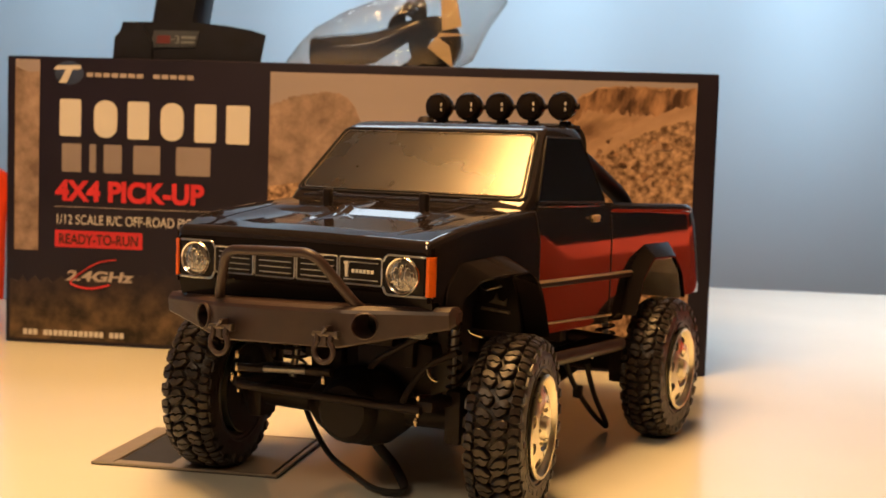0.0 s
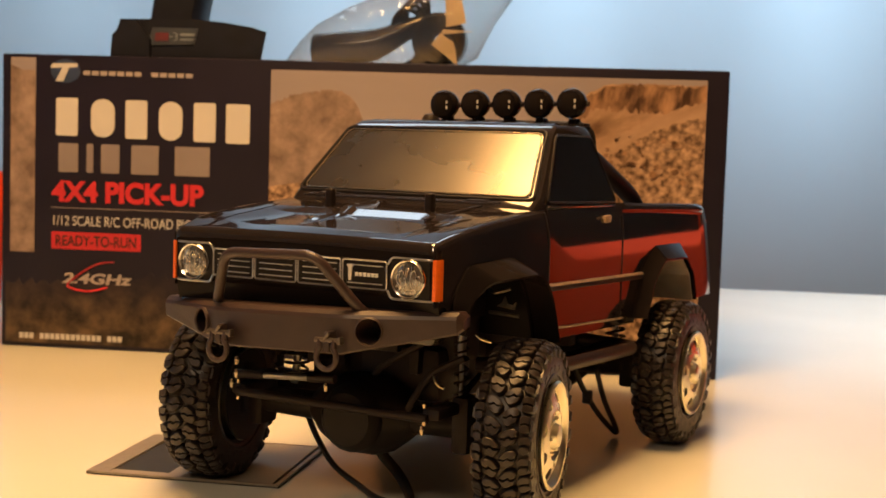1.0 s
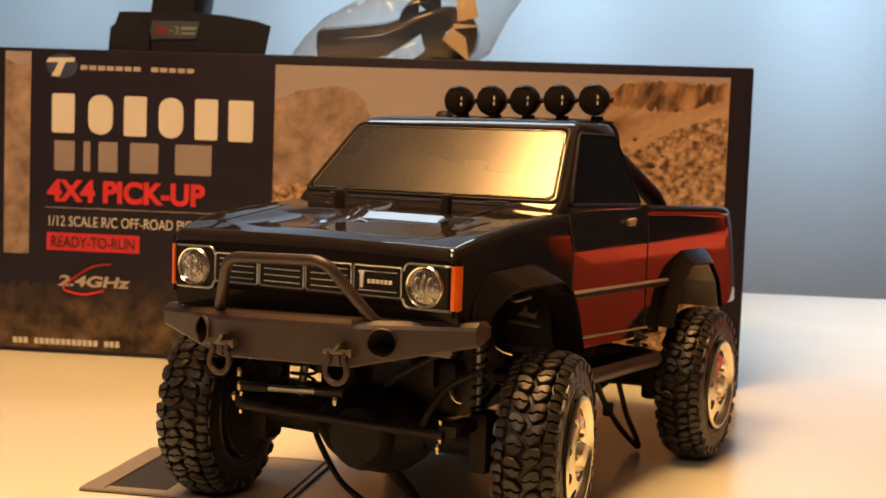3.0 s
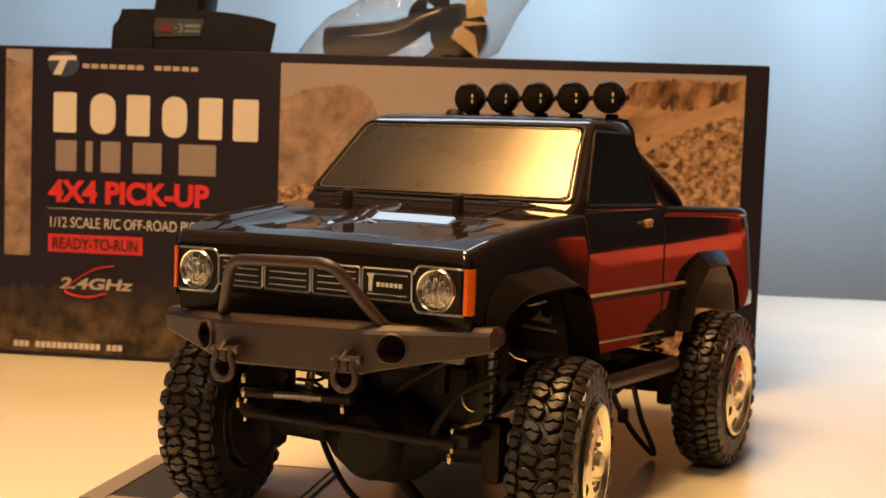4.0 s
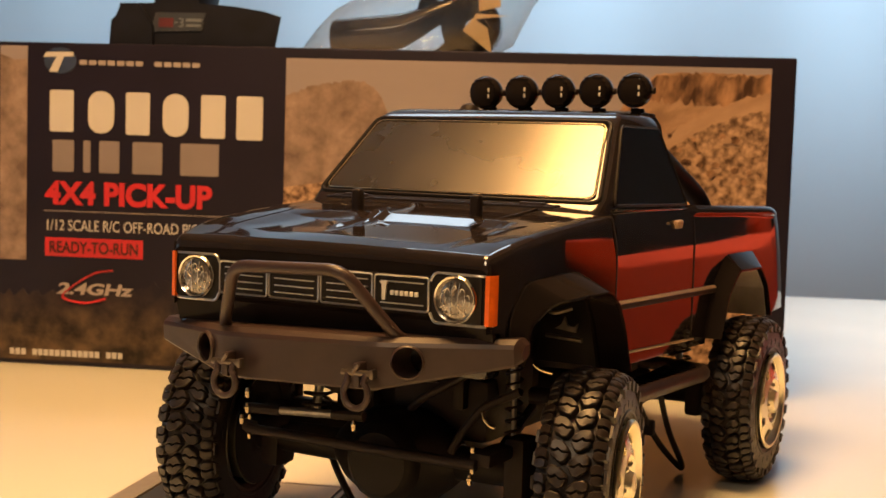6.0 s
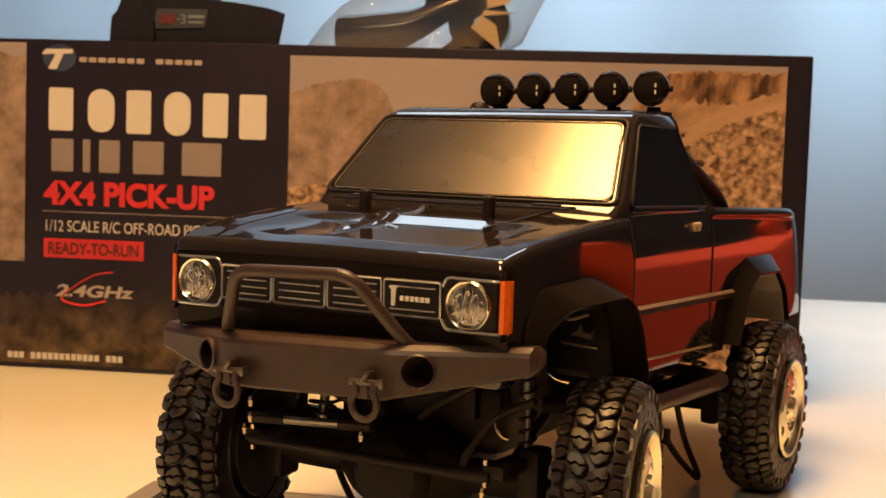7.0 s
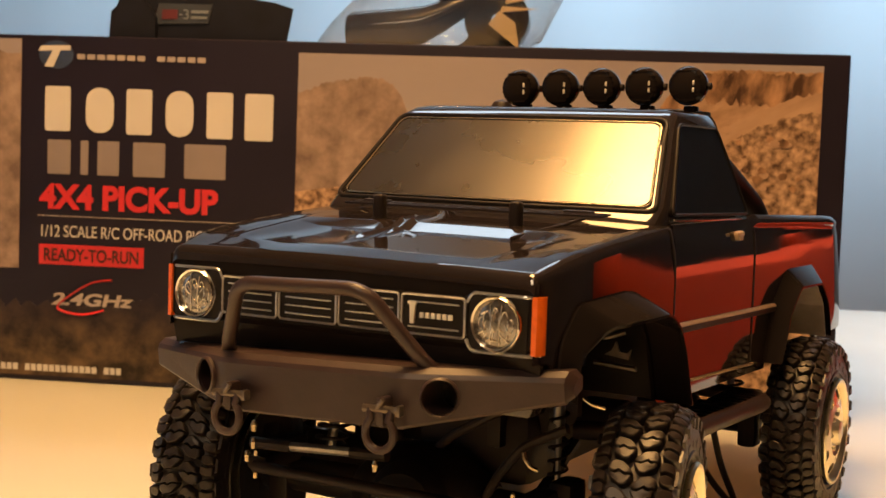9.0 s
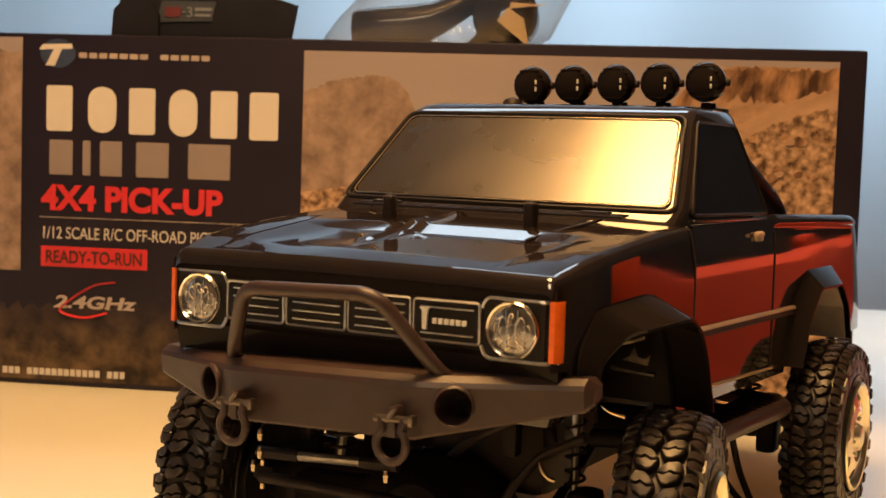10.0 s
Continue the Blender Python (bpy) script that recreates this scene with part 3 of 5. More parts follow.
def flare(arch, outer, s, soft, lip, reach):
    """A wheel arch flare between the arch and a rim on the body; lip: where its outer face begins; reach: how far it stands out."""
    inn, out = rounded([(0, *p) for p in arch], soft, 5), rounded([(0, *p) for p in outer], soft, 5)
    rings = []
    for a, b in zip(inn, out):
        def at(x, k):
            p = a.lerp(b, k)
            # the front leg runs out flush into the wing
            thin = reach * (1 - 0.72 * ease((-0.012 - a.y) / 0.028))
            return (s * (0.0775 + (x - 0.0775) * thin), p.y, p.z)
        rings.append([at(0.0775, 1.0), at(0.0806, 1.0), at(0.0930, lip + 0.06), at(0.0945, lip - 0.04), at(0.0945, 0.0), at(0.0934, 0.0), at(0.0922, 0.12), at(0.0775, 0.40)])
    bm = bmesh.new()
    loft(bm, rings)
    return bm


for s in (1, -1):
    part("front_flare", flare(FRONT_ARCH, FRONT_RIM, s, 0.0045, 0.16, 1.0), FLARE_BLACK, truck, "gloss black front wheel arch flare", sharp=28).scale = (1.033, 1, 1)
    part("rear_flare", flare(REAR_ARCH, REAR_RIM, s, 0.0045, 0.14, 0.66), FLARE_BLACK, truck, "gloss black rear wheel arch flare", sharp=28).scale = (1.033, 1, 1)
    # inner wheel housings
    for arch, name in ((FRONT_ARCH, "front_wheel_housing"), (REAR_ARCH, "rear_wheel_housing")):
        bm = bmesh.new()
        mid = sum(p[0] for p in arch) / len(arch)
        y_front = arch is FRONT_ARCH
        path = [Vector((0, mid + (p[0] - mid) * k, 0.08 + (p[1] - 0.08) * k)) for p in arch for k in ((1.03,) if y_front else (0.965,))]
        loft(bm, [[(s * 0.050, p.y, p.z), (s * 0.0860, p.y, p.z), (s * 0.0860, mid + (p.y - mid) * 1.02, p.z + 0.0010), (s * 0.050, mid + (p.y - mid) * 1.02, p.z + 0.0010)] for p in path])
        if y_front:
            bm.clear()
            box(bm, (s * 0.047, 0.004, 0.119), (0.003, 0.092, 0.040), 0.001)
            box(bm, (s * 0.062, 0.048, 0.114), (0.032, 0.003, 0.050), 0.001)
        part(name, bm, DULL_BLACK if y_front else GREY_LINER, body, sharp=20)
        if y_front:
            bm = bmesh.new()
            prism(bm, [(s * 0.0600, 0.1065), (s * 0.0700, 0.1052), (s * 0.0708, 0.1095), (s * 0.0690, 0.1075), (s * 0.0660, 0.1080), (s * 0.0645, 0.1120), (s * 0.0630, 0.1085)], 0.0360, 0.0374, "xz")
            tube(bm, [(s * 0.0560, 0.036, 0.1030), (s * 0.0740, 0.034, 0.1022)], 0.0010, 8)
            tube(bm, smooth_path([(s * 0.0570, 0.030, 0.1180), (s * 0.0640, 0.024, 0.1150), (s * 0.0720, 0.026, 0.1175)]), 0.0009, 6)
            part("body_bracket", bm, DARK_STEEL, body)

# underside pan
bm = bmesh.new()
box(bm, (0, 0.126, 0.0985), (0.150, 0.150, 0.003), 0.001)
box(bm, (0, 0.150, 0.1135), (0.092, 0.39, 0.002), 0.0)
part("floor_pan", bm, MATT_BLACK, body)

# ---- lamps and grille ----
grille = bmesh.new()
prism(grille, round_rect(-0.0520, 0.1213, 0.0520, 0.1364, 0.001), -0.0630, -0.060, "xz")
grille = part("grille", grille, DULL_BLACK, truck, "black four-section grille with silver outlines")
for k in range(4):
    x0, x1 = -0.0515 + k * 0.02595, -0.0515 + k * 0.02595 + 0.0247
    bm = bmesh.new()
    tube(bm, [(x, -0.0632, z) for x, z in round_rect(x0, 0.1222, x1, 0.1357, 0.0012)], 0.00045, 6, True)
    part("section_frame", bm, SILVER, grille, "thin silver outline")
    for j in range(4):
        z = 0.1246 + j * 0.0029
        a, b = x0 + 0.0028, x1 - 0.0022
        if k == 3 and j in (1, 2):
            continue
        bm = bmesh.new()
        box(bm, ((a + b) / 2, -0.0633, z), (b - a, 0.0008, 0.00055), 0.0002)
        part("grille_bar", bm, SILVER, grille)
# badge: plain upright and small blocks
bm = bmesh.new()
prism(bm, [(0.0288, 0.1331), (0.0326, 0.1331), (0.0319, 0.1318), (0.0316, 0.1257), (0.0301, 0.1257), (0.0299, 0.1318)], -0.0640, -0.0630, "xz")
part("badge", bm, WHITE_MARK, grille, "small white badge shape")
for k in range(6):
    bm = bmesh.new()
    box(bm, (0.0346 + k * 0.00222, -0.0635, 0.1288), (0.0016, 0.0008, 0.0019), 0.0002)
    part("badge_block", bm, WHITE_MARK, grille)

for s in (1, -1):
    cx, cz = s * 0.0635, 0.1284
    bm = bmesh.new()
    prism(bm, [(cx + s * a, cz + b) for a, b in round_rect(-0.0112, -0.0100, 0.0108, 0.0097, 0.0012)], -0.0628, -0.058, "xz")
    lamp = part("headlight", bm, DULL_BLACK, truck, "round chrome-ringed headlight in a black surround")
    bm = bmesh.new()
    tube(bm, rounded([(cx - s * 0.0118, -0.0630, cz + 0.0062), (cx - s * 0.0100, -0.0631, cz + 0.0098), (cx + s * 0.0108, -0.0630, cz + 0.0096), (cx + s * 0.0140, -0.0590, cz + 0.0095)], 0.002), 0.00055, 6)
    tube(bm, rounded([(cx - s * 0.0118, -0.0630, cz - 0.0062), (cx - s * 0.0100, -0.0631, cz - 0.0100), (cx + s * 0.0108, -0.0630, cz - 0.0100), (cx + s * 0.0140, -0.0590, cz - 0.0099)], 0.002), 0.00065, 6)
    part("surround_trim", bm, SILVER, lamp, "silver surround line")
    bm = bmesh.new()
    revolve(bm, [(-0.0625, 0.0095), (-0.0648, 0.0094), (-0.0655, 0.0089), (-0.0651, 0.0083), (-0.0640, 0.0079)], 36, "y", (cx, 0, cz))
    part("lamp_ring", bm, CHROME, lamp, "chrome lamp ring")
    bm = bmesh.new()
    revolve(bm, [(-0.0638, 0.0082), (-0.0643, 0.0070), (-0.0648, 0.0045), (-0.0651, 0.0018), (-0.0651, 0.0)], 36, "y", (cx, 0, cz))
    part("lamp_lens", bm, LENS, lamp, "clear patterned headlight lens")
    bm = bmesh.new()
    for ax, az, rx, rz in ((0, 0.0014, 0.0014, 0.0040), (-0.0033, 0.0010, 0.0013, 0.0032), (0.0033, 0.0010, 0.0013, 0.0034), (-0.0056, 0.0, 0.0008, 0.0020), (0.0056, -0.0002, 0.0008, 0.0022), (0.0004, -0.0045, 0.0018, 0.0012), (-0.0034, -0.0040, 0.0010, 0.0012), (0.0037, -0.0042, 0.0012, 0.0011)):
        tube(bm, [(cx + ax + rx * math.cos(q), -0.0650 + 0.0009 * ((ax / 0.007) ** 2 + (az / 0.007) ** 2), cz + az + rz * math.sin(q)) for q in np.linspace(0, 2 * math.pi, 15)[:-1]], 0.00022, 6, True)
    for ax in (-0.0017, 0.0017):
        tube(bm, [(cx + ax, -0.0649, cz - 0.0068), (cx + ax * 0.9, -0.0652, cz), (cx + ax * 1.3, -0.0648, cz + 0.0066)], 0.00020, 6)
    rnd = random.Random(3 if s > 0 else 4)
    for k in range(16):
        q, rr, w = rnd.uniform(0, 6.28), rnd.uniform(0.002, 0.0066), rnd.uniform(0.0006, 0.0014)
        px, pz, t = rr * math.cos(q), rr * math.sin(q), rnd.uniform(-1.2, 1.2)
        tube(bm, [(cx + px - w * math.sin(t), -0.0651 + 9.0 * rr * rr, cz + pz - w * math.cos(t)), (cx + px + w * math.sin(t), -0.0651 + 9.0 * rr * rr, cz + pz + w * math.cos(t))], 0.00025, 6)
    part("lens_pattern", bm, CHROME, lamp)
    bm = bmesh.new()
    rings = []
    for z in (0.1188, 0.1384):
        rings.append([(s * 0.0760, -0.0633, z), (s * 0.0777, -0.0631, z), (s * 0.0789, -0.0614, z), (s * 0.0790, -0.0580, z), (s * 0.0760, -0.0580, z)])
    loft(bm, rings)
    part("indicator", bm, ORANGE, truck, "orange indicator lens wrapped round the corner")

# ---- bumper ----
bm = bmesh.new()
rings = []
for x, yf, zt, zl in ((-0.0890, -0.0535, 0.1092, 0.1030), (-0.0868, -0.0564, 0.1116, 0.1010), (-0.0400, -0.0768, 0.1120, 0.0920), (-0.0360, -0.0777, 0.1120, 0.0910), (0.0360, -0.0777, 0.1120, 0.0910), (0.0400, -0.0768, 0.1120, 0.0920),
                      (0.0868, -0.0564, 0.1116, 0.1010), (0.0890, -0.0535, 0.1092, 0.1030)):
    rings.append([(x, -0.046, zt), (x, yf + 0.0040, zt), (x, yf + 0.0008, zt - 0.0018), (x, yf, zt - 0.0035), (x, yf + 0.0005, zl + 0.001), (x, yf + 0.0015, zl), (x, -0.046, zl + 0.002)])
loft(bm, rings)
bumper = part("bumper", bm, BUMPER_GREY, truck, "dark grey plastic off-road bumper", sharp=20)
for s in (1, -1):
    bm = bmesh.new()
    revolve(bm, [(-0.10, 0.0), (-0.10, 0.0060), (-0.052, 0.0060), (-0.052, 0.0)], 24, "y", (s * 0.0490, 0, 0.1025))
    bmesh.ops.remove_doubles(bm, verts=bm.verts, dist=1e-6)
    cut(bumper, bm)
bumper.data.set_sharp_from_angle(angle=radians(20))
for s in (1, -1):
    bm = bmesh.new()
    tilt = Matrix.Translation((s * 0.0490, -0.0730, 0.1025)) @ Matrix.Rotation(s * radians(25), 4, "Z")
    revolve(bm, [(-0.0010, 0.0059), (-0.0016, 0.0063), (-0.0010, 0.0069), (0.0004, 0.0069)], 24, "y")
    bmesh.ops.transform(bm, matrix=tilt, verts=bm.verts)
    part("lamp_hole_rim", bm, BUMPER_GREY, bumper)
bm = bmesh.new()
tube(bm, rounded([(-0.0430, -0.0650, 0.110), (-0.0420, -0.0700, 0.1125), (-0.0262, -0.0840, 0.1385), (0.0262, -0.0840, 0.1385), (0.0420, -0.0700, 0.1125), (0.0430, -0.0650, 0.110)], 0.0075, 8), 0.0026, 14)
part("bumper_hoop", bm, BUMPER_GREY, bumper, "dark grey tubular bumper hoop")
for s in (1, -1):
    x = s * 0.0318
    bm = bmesh.new()
    box(bm, (x, -0.0800, 0.0975), (0.0030, 0.007, 0.010), 0.001)
    shackle = part("shackle", bm, BUMPER_GREY, bumper, "dark grey recovery shackle")
    bm = bmesh.new()
    pts = []
    for k in range(20):
        a = radians(-60 + k * 300 / 19 + 0)
        pts.append((x + 0.0056 * math.sin(a - radians(90) + radians(0)), -0.0825, 0.0908 - 0.0056 * math.cos(a - radians(90))))
    ringpts = [(x + 0.0055 * math.sin(radians(a)), -0.0835, 0.0905 - 0.0058 * math.cos(radians(a))) for a in np.linspace(-140, 140, 22)]
    tube(bm, [(x - 0.0042, -0.0825, 0.0985)] + ringpts + [(x + 0.0042, -0.0825, 0.0985)], 0.0014, 10)
    part("shackle_bow", bm, BUMPER_GREY, shackle)
    bm = bmesh.new()
    revolve(bm, [(-0.0068, 0.0), (-0.0068, 0.0013), (0.0068, 0.0013), (0.0068, 0.0)], 12, "x", (x, -0.0825, 0.0985))
    box(bm, (x + 0.0074, -0.0825, 0.0985), (0.0018, 0.0036, 0.0036), 0.0005)
    tube(bm, [(x - 0.001, -0.0836, 0.0990), (x + 0.0022, -0.0846, 0.1022)], 0.0008, 6)
    part("shackle_pin", bm, DARK_STEEL, shackle)

# the bumper hangs a little crooked
bumper.matrix_basis = Matrix.Translation((-0.001, 0, 0.1010)) @ Matrix.Rotation(radians(-1.9), 4, "Y") @ Matrix.Translation((0, 0, -0.1020))

# ---- roll bar and roof lamps ----
bm = bmesh.new()
tube(bm, rounded([(-0.062, 0.176, 0.118), (-0.056, 0.1755, 0.2060), (0.056, 0.1755, 0.2060), (0.062, 0.176, 0.118)], 0.010, 6), 0.0032, 10)
for s in (1, -1):
    tube(bm, rounded([(s * 0.058, 0.172, 0.1870), (s * 0.060, 0.240, 0.1620), (s * 0.060, 0.258, 0.1500), (s * 0.060, 0.260, 0.118)], 0.008), 0.0058, 12)
rollbar = part("roll_bar", bm, DULL_BLACK, truck, "black tubular roll bar behind the cab")
for k in range(5):
    x = -0.0401 + 0.0222 * k
    zc = 0.2188 + 0.0225 * (x - 0.0043)
    bm = bmesh.new()
    revolve(bm, [(0.1712, 0.0), (0.1708, 0.0050), (0.1685, 0.0074), (0.1640, 0.0090), (0.1605, 0.0094), (0.1582, 0.0090), (0.1566, 0.0078), (0.1558, 0.0052), (0.1555, 0.0)], 32, "y", (x, 0, zc))
    box(bm, (x, 0.1665, 0.2080), (0.0056, 0.008, 0.0050), 0.001)
    lamp = part("roof_lamp", bm, FLARE_BLACK, rollbar, "round black roof lamp with a ribbed cover")
    for j in range(-3, 4):
        h = math.sqrt(0.0090 ** 2 - (j * 0.0023) ** 2)
        bm = bmesh.new()
        box(bm, (x, 0.1568, zc + j * 0.0023), (2 * h * 0.90, 0.0016, 0.0006), 0.0002)
        part("cover_rib", bm, FLARE_BLACK, lamp)
    for dz in (0.0013, -0.0021):
        bm = bmesh.new()
        box(bm, (x + 0.0042, 0.1559, zc + dz), (0.0009, 0.0016, 0.0022), 0.0003)
        part("white_mark", bm, WHITE_MARK, lamp, "small white mark")
    bm = bmesh.new()
    revolve(bm, [(0.0090, 0.0), (0.0092, 0.0018), (0.0106, 0.0018), (0.0111, 0.0)], 10, "x", (x, 0.1630, zc))
    part("side_knob", bm, MATT_BLACK, lamp)
bm = bmesh.new()
revolve(bm, [(0.205, 0.0066), (0.2085, 0.0060), (0.2112, 0.0042), (0.2124, 0.0)], 18, "z", (-0.0550, 0.1700, 0))
part("mast_foot", bm, MATT_BLACK, rollbar, "small round black mast foot")
bm = bmesh.new()
box(bm, (0.0043, 0.1690, 0.2068), (0.104, 0.010, 0.0022), 0.0007)
part("lamp_rail", bm, MATT_BLACK, rollbar)


# ---- wheels ----
def tyre_meshes():
    """The carcass, and the tread blocks on it."""
    bm = bmesh.new()
    w = 0.0200
    prof = [(-0.0150, 0.0262), (-0.0185, 0.0285), (-w, 0.0335), (-0.0198, 0.0390), (-0.0180, 0.0425), (-0.0150, 0.0434), (-0.0075, 0.0441), (0.0, 0.0443), (0.0075, 0.0441), (0.0150, 0.0434), (0.0180, 0.0425), (0.0198, 0.0390), (w, 0.0335), (0.0185, 0.0285), (0.0150, 0.0262)]
    revolve(bm, prof, 72)
    # raised bead on the side wall
    for s in (-1, 1):
        revolve(bm, [(s * 0.0192, 0.0300), (s * 0.0204, 0.0304), (s * 0.0204, 0.0314), (s * 0.0196, 0.0318)], 72)

    # raised marks on the side wall
    for k in range(22):
        if k % 11 < 8:
            for s in (-1, 1):
                box(bm, (s * 0.0199, 0.0345, 0), (0.0008, 0.0028, 0.0040), 0.0, Matrix.Rotation(2 * math.pi * k / 22, 4, "X"))

    carcass, bm = bm, bmesh.new()

    def lug(outline, r1):
        """A tread block on the curve of the tyre; outline: (across, turn) pairs."""
        outline = [(a[0] * (1 - k) + b[0] * k, a[1] * (1 - k) + b[1] * k) for a, b in zip(outline, outline[1:] + outline[:1]) for k in (0.14, 0.86)]
        cx, ca = sum(p[0] for p in outline) / len(outline), sum(p[1] for p in outline) / len(outline)
        rows = []
        for r, k in ((0.0426, 1.02), (r1 - 0.0011, 1.0), (r1 - 0.0004, 0.95), (r1, 0.80)):
            row = []
            for x, a in outline:
                xx, aa = cx + (x - cx) * k, ca + (a - ca) * k
                # wavy grooves between the rows
                xx += 0.0012 * math.sin(aa * 29 + 0.8) * max(0.0, 1 - abs(xx) / 0.017)
                rr = r - 0.20 * max(0.0, abs(xx) - 0.008) ** 2 / 0.010
                row.append(bm.verts.new((xx, rr * math.cos(aa), rr * math.sin(aa))))
            rows.append(row)
        n = len(outline)
        for a, b in zip(rows, rows[1:]):
            for i in range(n):
                bm.faces.new((a[i], a[(i + 1) % n], b[(i + 1) % n], b[i]))
        bm.faces.new(rows[-1])

    # each block is cut in two by a wavy sipe
    inner = (((0.0006, 0.34), (0.0030, 0.10), (0.0088, 0.02), (0.0112, 0.16), (0.0116, 0.42), (0.0088, 0.50), (0.0066, 0.40), (0.0040, 0.56), (0.0006, 0.50)),
             ((0.0008, 0.57), (0.0040, 0.62), (0.0066, 0.47), (0.0088, 0.57), (0.0114, 0.50), (0.0104, 0.74), (0.0080, 0.82), (0.0050, 0.96), (0.0022, 0.94), (0.0016, 0.76)))
    outer = (((0.0124, 0.16), (0.0146, 0.03), (0.0188, 0.05), (0.0190, 0.45), (0.0152, 0.40), (0.0122, 0.50)),
             ((0.0124, 0.57), (0.0152, 0.47), (0.0186, 0.53), (0.0186, 0.84), (0.0150, 0.92), (0.0118, 0.82)))
    count = 29
    p = 2 * math.pi / count
    rnd = random.Random(5)
    for k in range(count):
        for s in (1, -1):
            off = (k + (0.5 if s < 0 else 0.0)) * p
            for shapes, shift, r1 in ((inner, 0.0, 0.0480), (outer, 0.36, 0.0475)):
                for shape in shapes:
                    j = rnd.uniform(-0.02, 0.02)
                    long = 0.0008 if shapes is outer and k % 2 else 0.0
                    lug([(s * (x + (long if x > 0.017 else 0.0)), off + (v + shift + j) * p) for x, v in shape][::s], r1)
            # side biters
            lo = 0.0392 if k % 2 else 0.0405
            rows = []
            for x in (0.0190, 0.0206):
                q = 1.0 if x < 0.02 else 0.8
                rows.append([bm.verts.new((s * x, r * math.cos(off + v * p), r * math.sin(off + v * p))) for r, v in ((lo, 0.85 - 0.20 * q), (0.0438, 0.85 - 0.32 * q), (0.0438, 0.85 + 0.32 * q), (lo, 0.85 + 0.20 * q))])
            for m in range(4):
                bm.faces.new((rows[0][m], rows[0][(m + 1) % 4], rows[1][(m + 1) % 4], rows[1][m]))
            bm.faces.new(rows[1])
    for m in (carcass, bm):
        bmesh.ops.scale(m, vec=(0.74, 1, 1), verts=m.verts)
    return carcass, bm


def rim_mesh():
    """Outer face looks to +x."""
    bm = bmesh.new()
    revolve(bm, [(-0.0160, 0.0262), (-0.0160, 0.0245), (0.0020, 0.0225), (0.0085, 0.0228), (0.0125, 0.0238), (0.0160, 0.0248), (0.0172, 0.0258), (0.0174, 0.0270), (0.0164, 0.0278), (0.0150, 0.0272)], 56)
    # dished disc with eight round-cornered windows
    n = 8
    for k in range(n):
        a0, a1 = 2 * math.pi * k / n, 2 * math.pi * (k + 1) / n
        am, half = (a0 + a1) / 2, (a1 - a0) / 2
        steps = 16
        inner, outer = [], []
        for j in range(steps):
            t = 2 * math.pi * j / steps
            inner.append((0.0192 + 0.0028 * math.cos(t), am + half * 0.46 * math.sin(t)))
            # sector border
            c, s_ = math.cos(t), math.sin(t)
            q = 1 / max(abs(c), abs(s_))
            outer.append((0.0192 + 0.0055 * c * q, am + half * s_ * q))
        def put(r, a, dx=0.0):
            x = 0.0136 + 0.0030 * math.cos((r - 0.0137) / 0.0096 * math.pi / 2) + dx
            return bm.verts.new((x, r * math.cos(a), r * math.sin(a)))
        vi, vo, vb = [put(*q) for q in inner], [put(*q) for q in outer], [put(*q, -0.0022) for q in inner]
        for j in range(steps):
            jj = (j + 1) % steps
            bm.faces.new((vo[j], vo[jj], vi[jj], vi[j]))
            bm.faces.new((vi[j], vi[jj], vb[jj], vb[j]))
    revolve(bm, [(0.0140, 0.0142), (0.0166, 0.0137), (0.0169, 0.0128), (0.0158, 0.0116), (0.0152, 0.0104), (0.0153, 0.0070), (0.0172, 0.0062), (0.0188, 0.0054), (0.0192, 0.0044), (0.0192, 0.0)], 40)
    for k in range(6):
        a = 2 * math.pi * k / 6
        c = Vector((0.0152, 0.0088 * math.cos(a), 0.0092 * math.sin(a)))
        revolve(bm, [(-0.002, 0.0012), (0.0016, 0.0012), (0.0022, 0.0007), (0.0022, 0.0)], 6, "x", c)
    bmesh.ops.remove_doubles(bm, verts=bm.verts, dist=1e-6)
    bmesh.ops.scale(bm, vec=(0.99, 1, 1), verts=bm.verts)
    return bm


def hub_mesh():
    bm = bmesh.new()
    revolve(bm, [(-0.018, 0.0), (-0.018, 0.0085), (0.0095, 0.0085), (0.0095, 0.0222), (0.0080, 0.0222), (0.0080, 0.0)], 28)
    box(bm, (-0.012, 0, 0.004), (0.010, 0.016, 0.030), 0.002)
    revolve(bm, [(-0.0166, 0.0085), (-0.0166, 0.0259), (-0.0150, 0.0242), (-0.0128, 0.0085)], 40, closed=True)
    return bm


first = None
for y, s, spin, steer in ((WHEEL_Y[0] + 0.003, 1, 4, 10), (WHEEL_Y[1], 1, 11, 1), (WHEEL_Y[0], -1, 7, 10), (WHEEL_Y[1], -1, 2, 1)):
    place = Matrix.Translation((s * (0.0955 if y < 0.1 and s > 0 else 0.0930), y, 0.0476)) @ Matrix.Rotation(radians(steer + (180 if s < 0 else 0)), 4, "Z") @ Matrix.Rotation(radians(spin), 4, "X")
    if y > 0.1:
        place = Matrix.Translation((s * 0.0012, 0, -0.0005)) @ place @ Matrix.Diagonal((0.92, 0.99, 0.99, 1))
    if first is None:
        wheel = part("wheel", hub_mesh(), DULL_BLACK, truck, "off-road wheel with chunky tyre and chrome rim")
        carcass, blocks = tyre_meshes()
        part("tyre", carcass, RUBBER, wheel, "black chunky off-road tyre", sharp=30)
        tagged(part("tread", blocks, RUBBER, wheel, "staggered wavy black rubber tread blocks", sharp=40), kind="stuff")
        part("rim", rim_mesh(), RIM, wheel, "chrome eight-hole rim", sharp=40)
        first = wheel
        wheel.matrix_basis = place
    else:
        copy_thing(first, place)

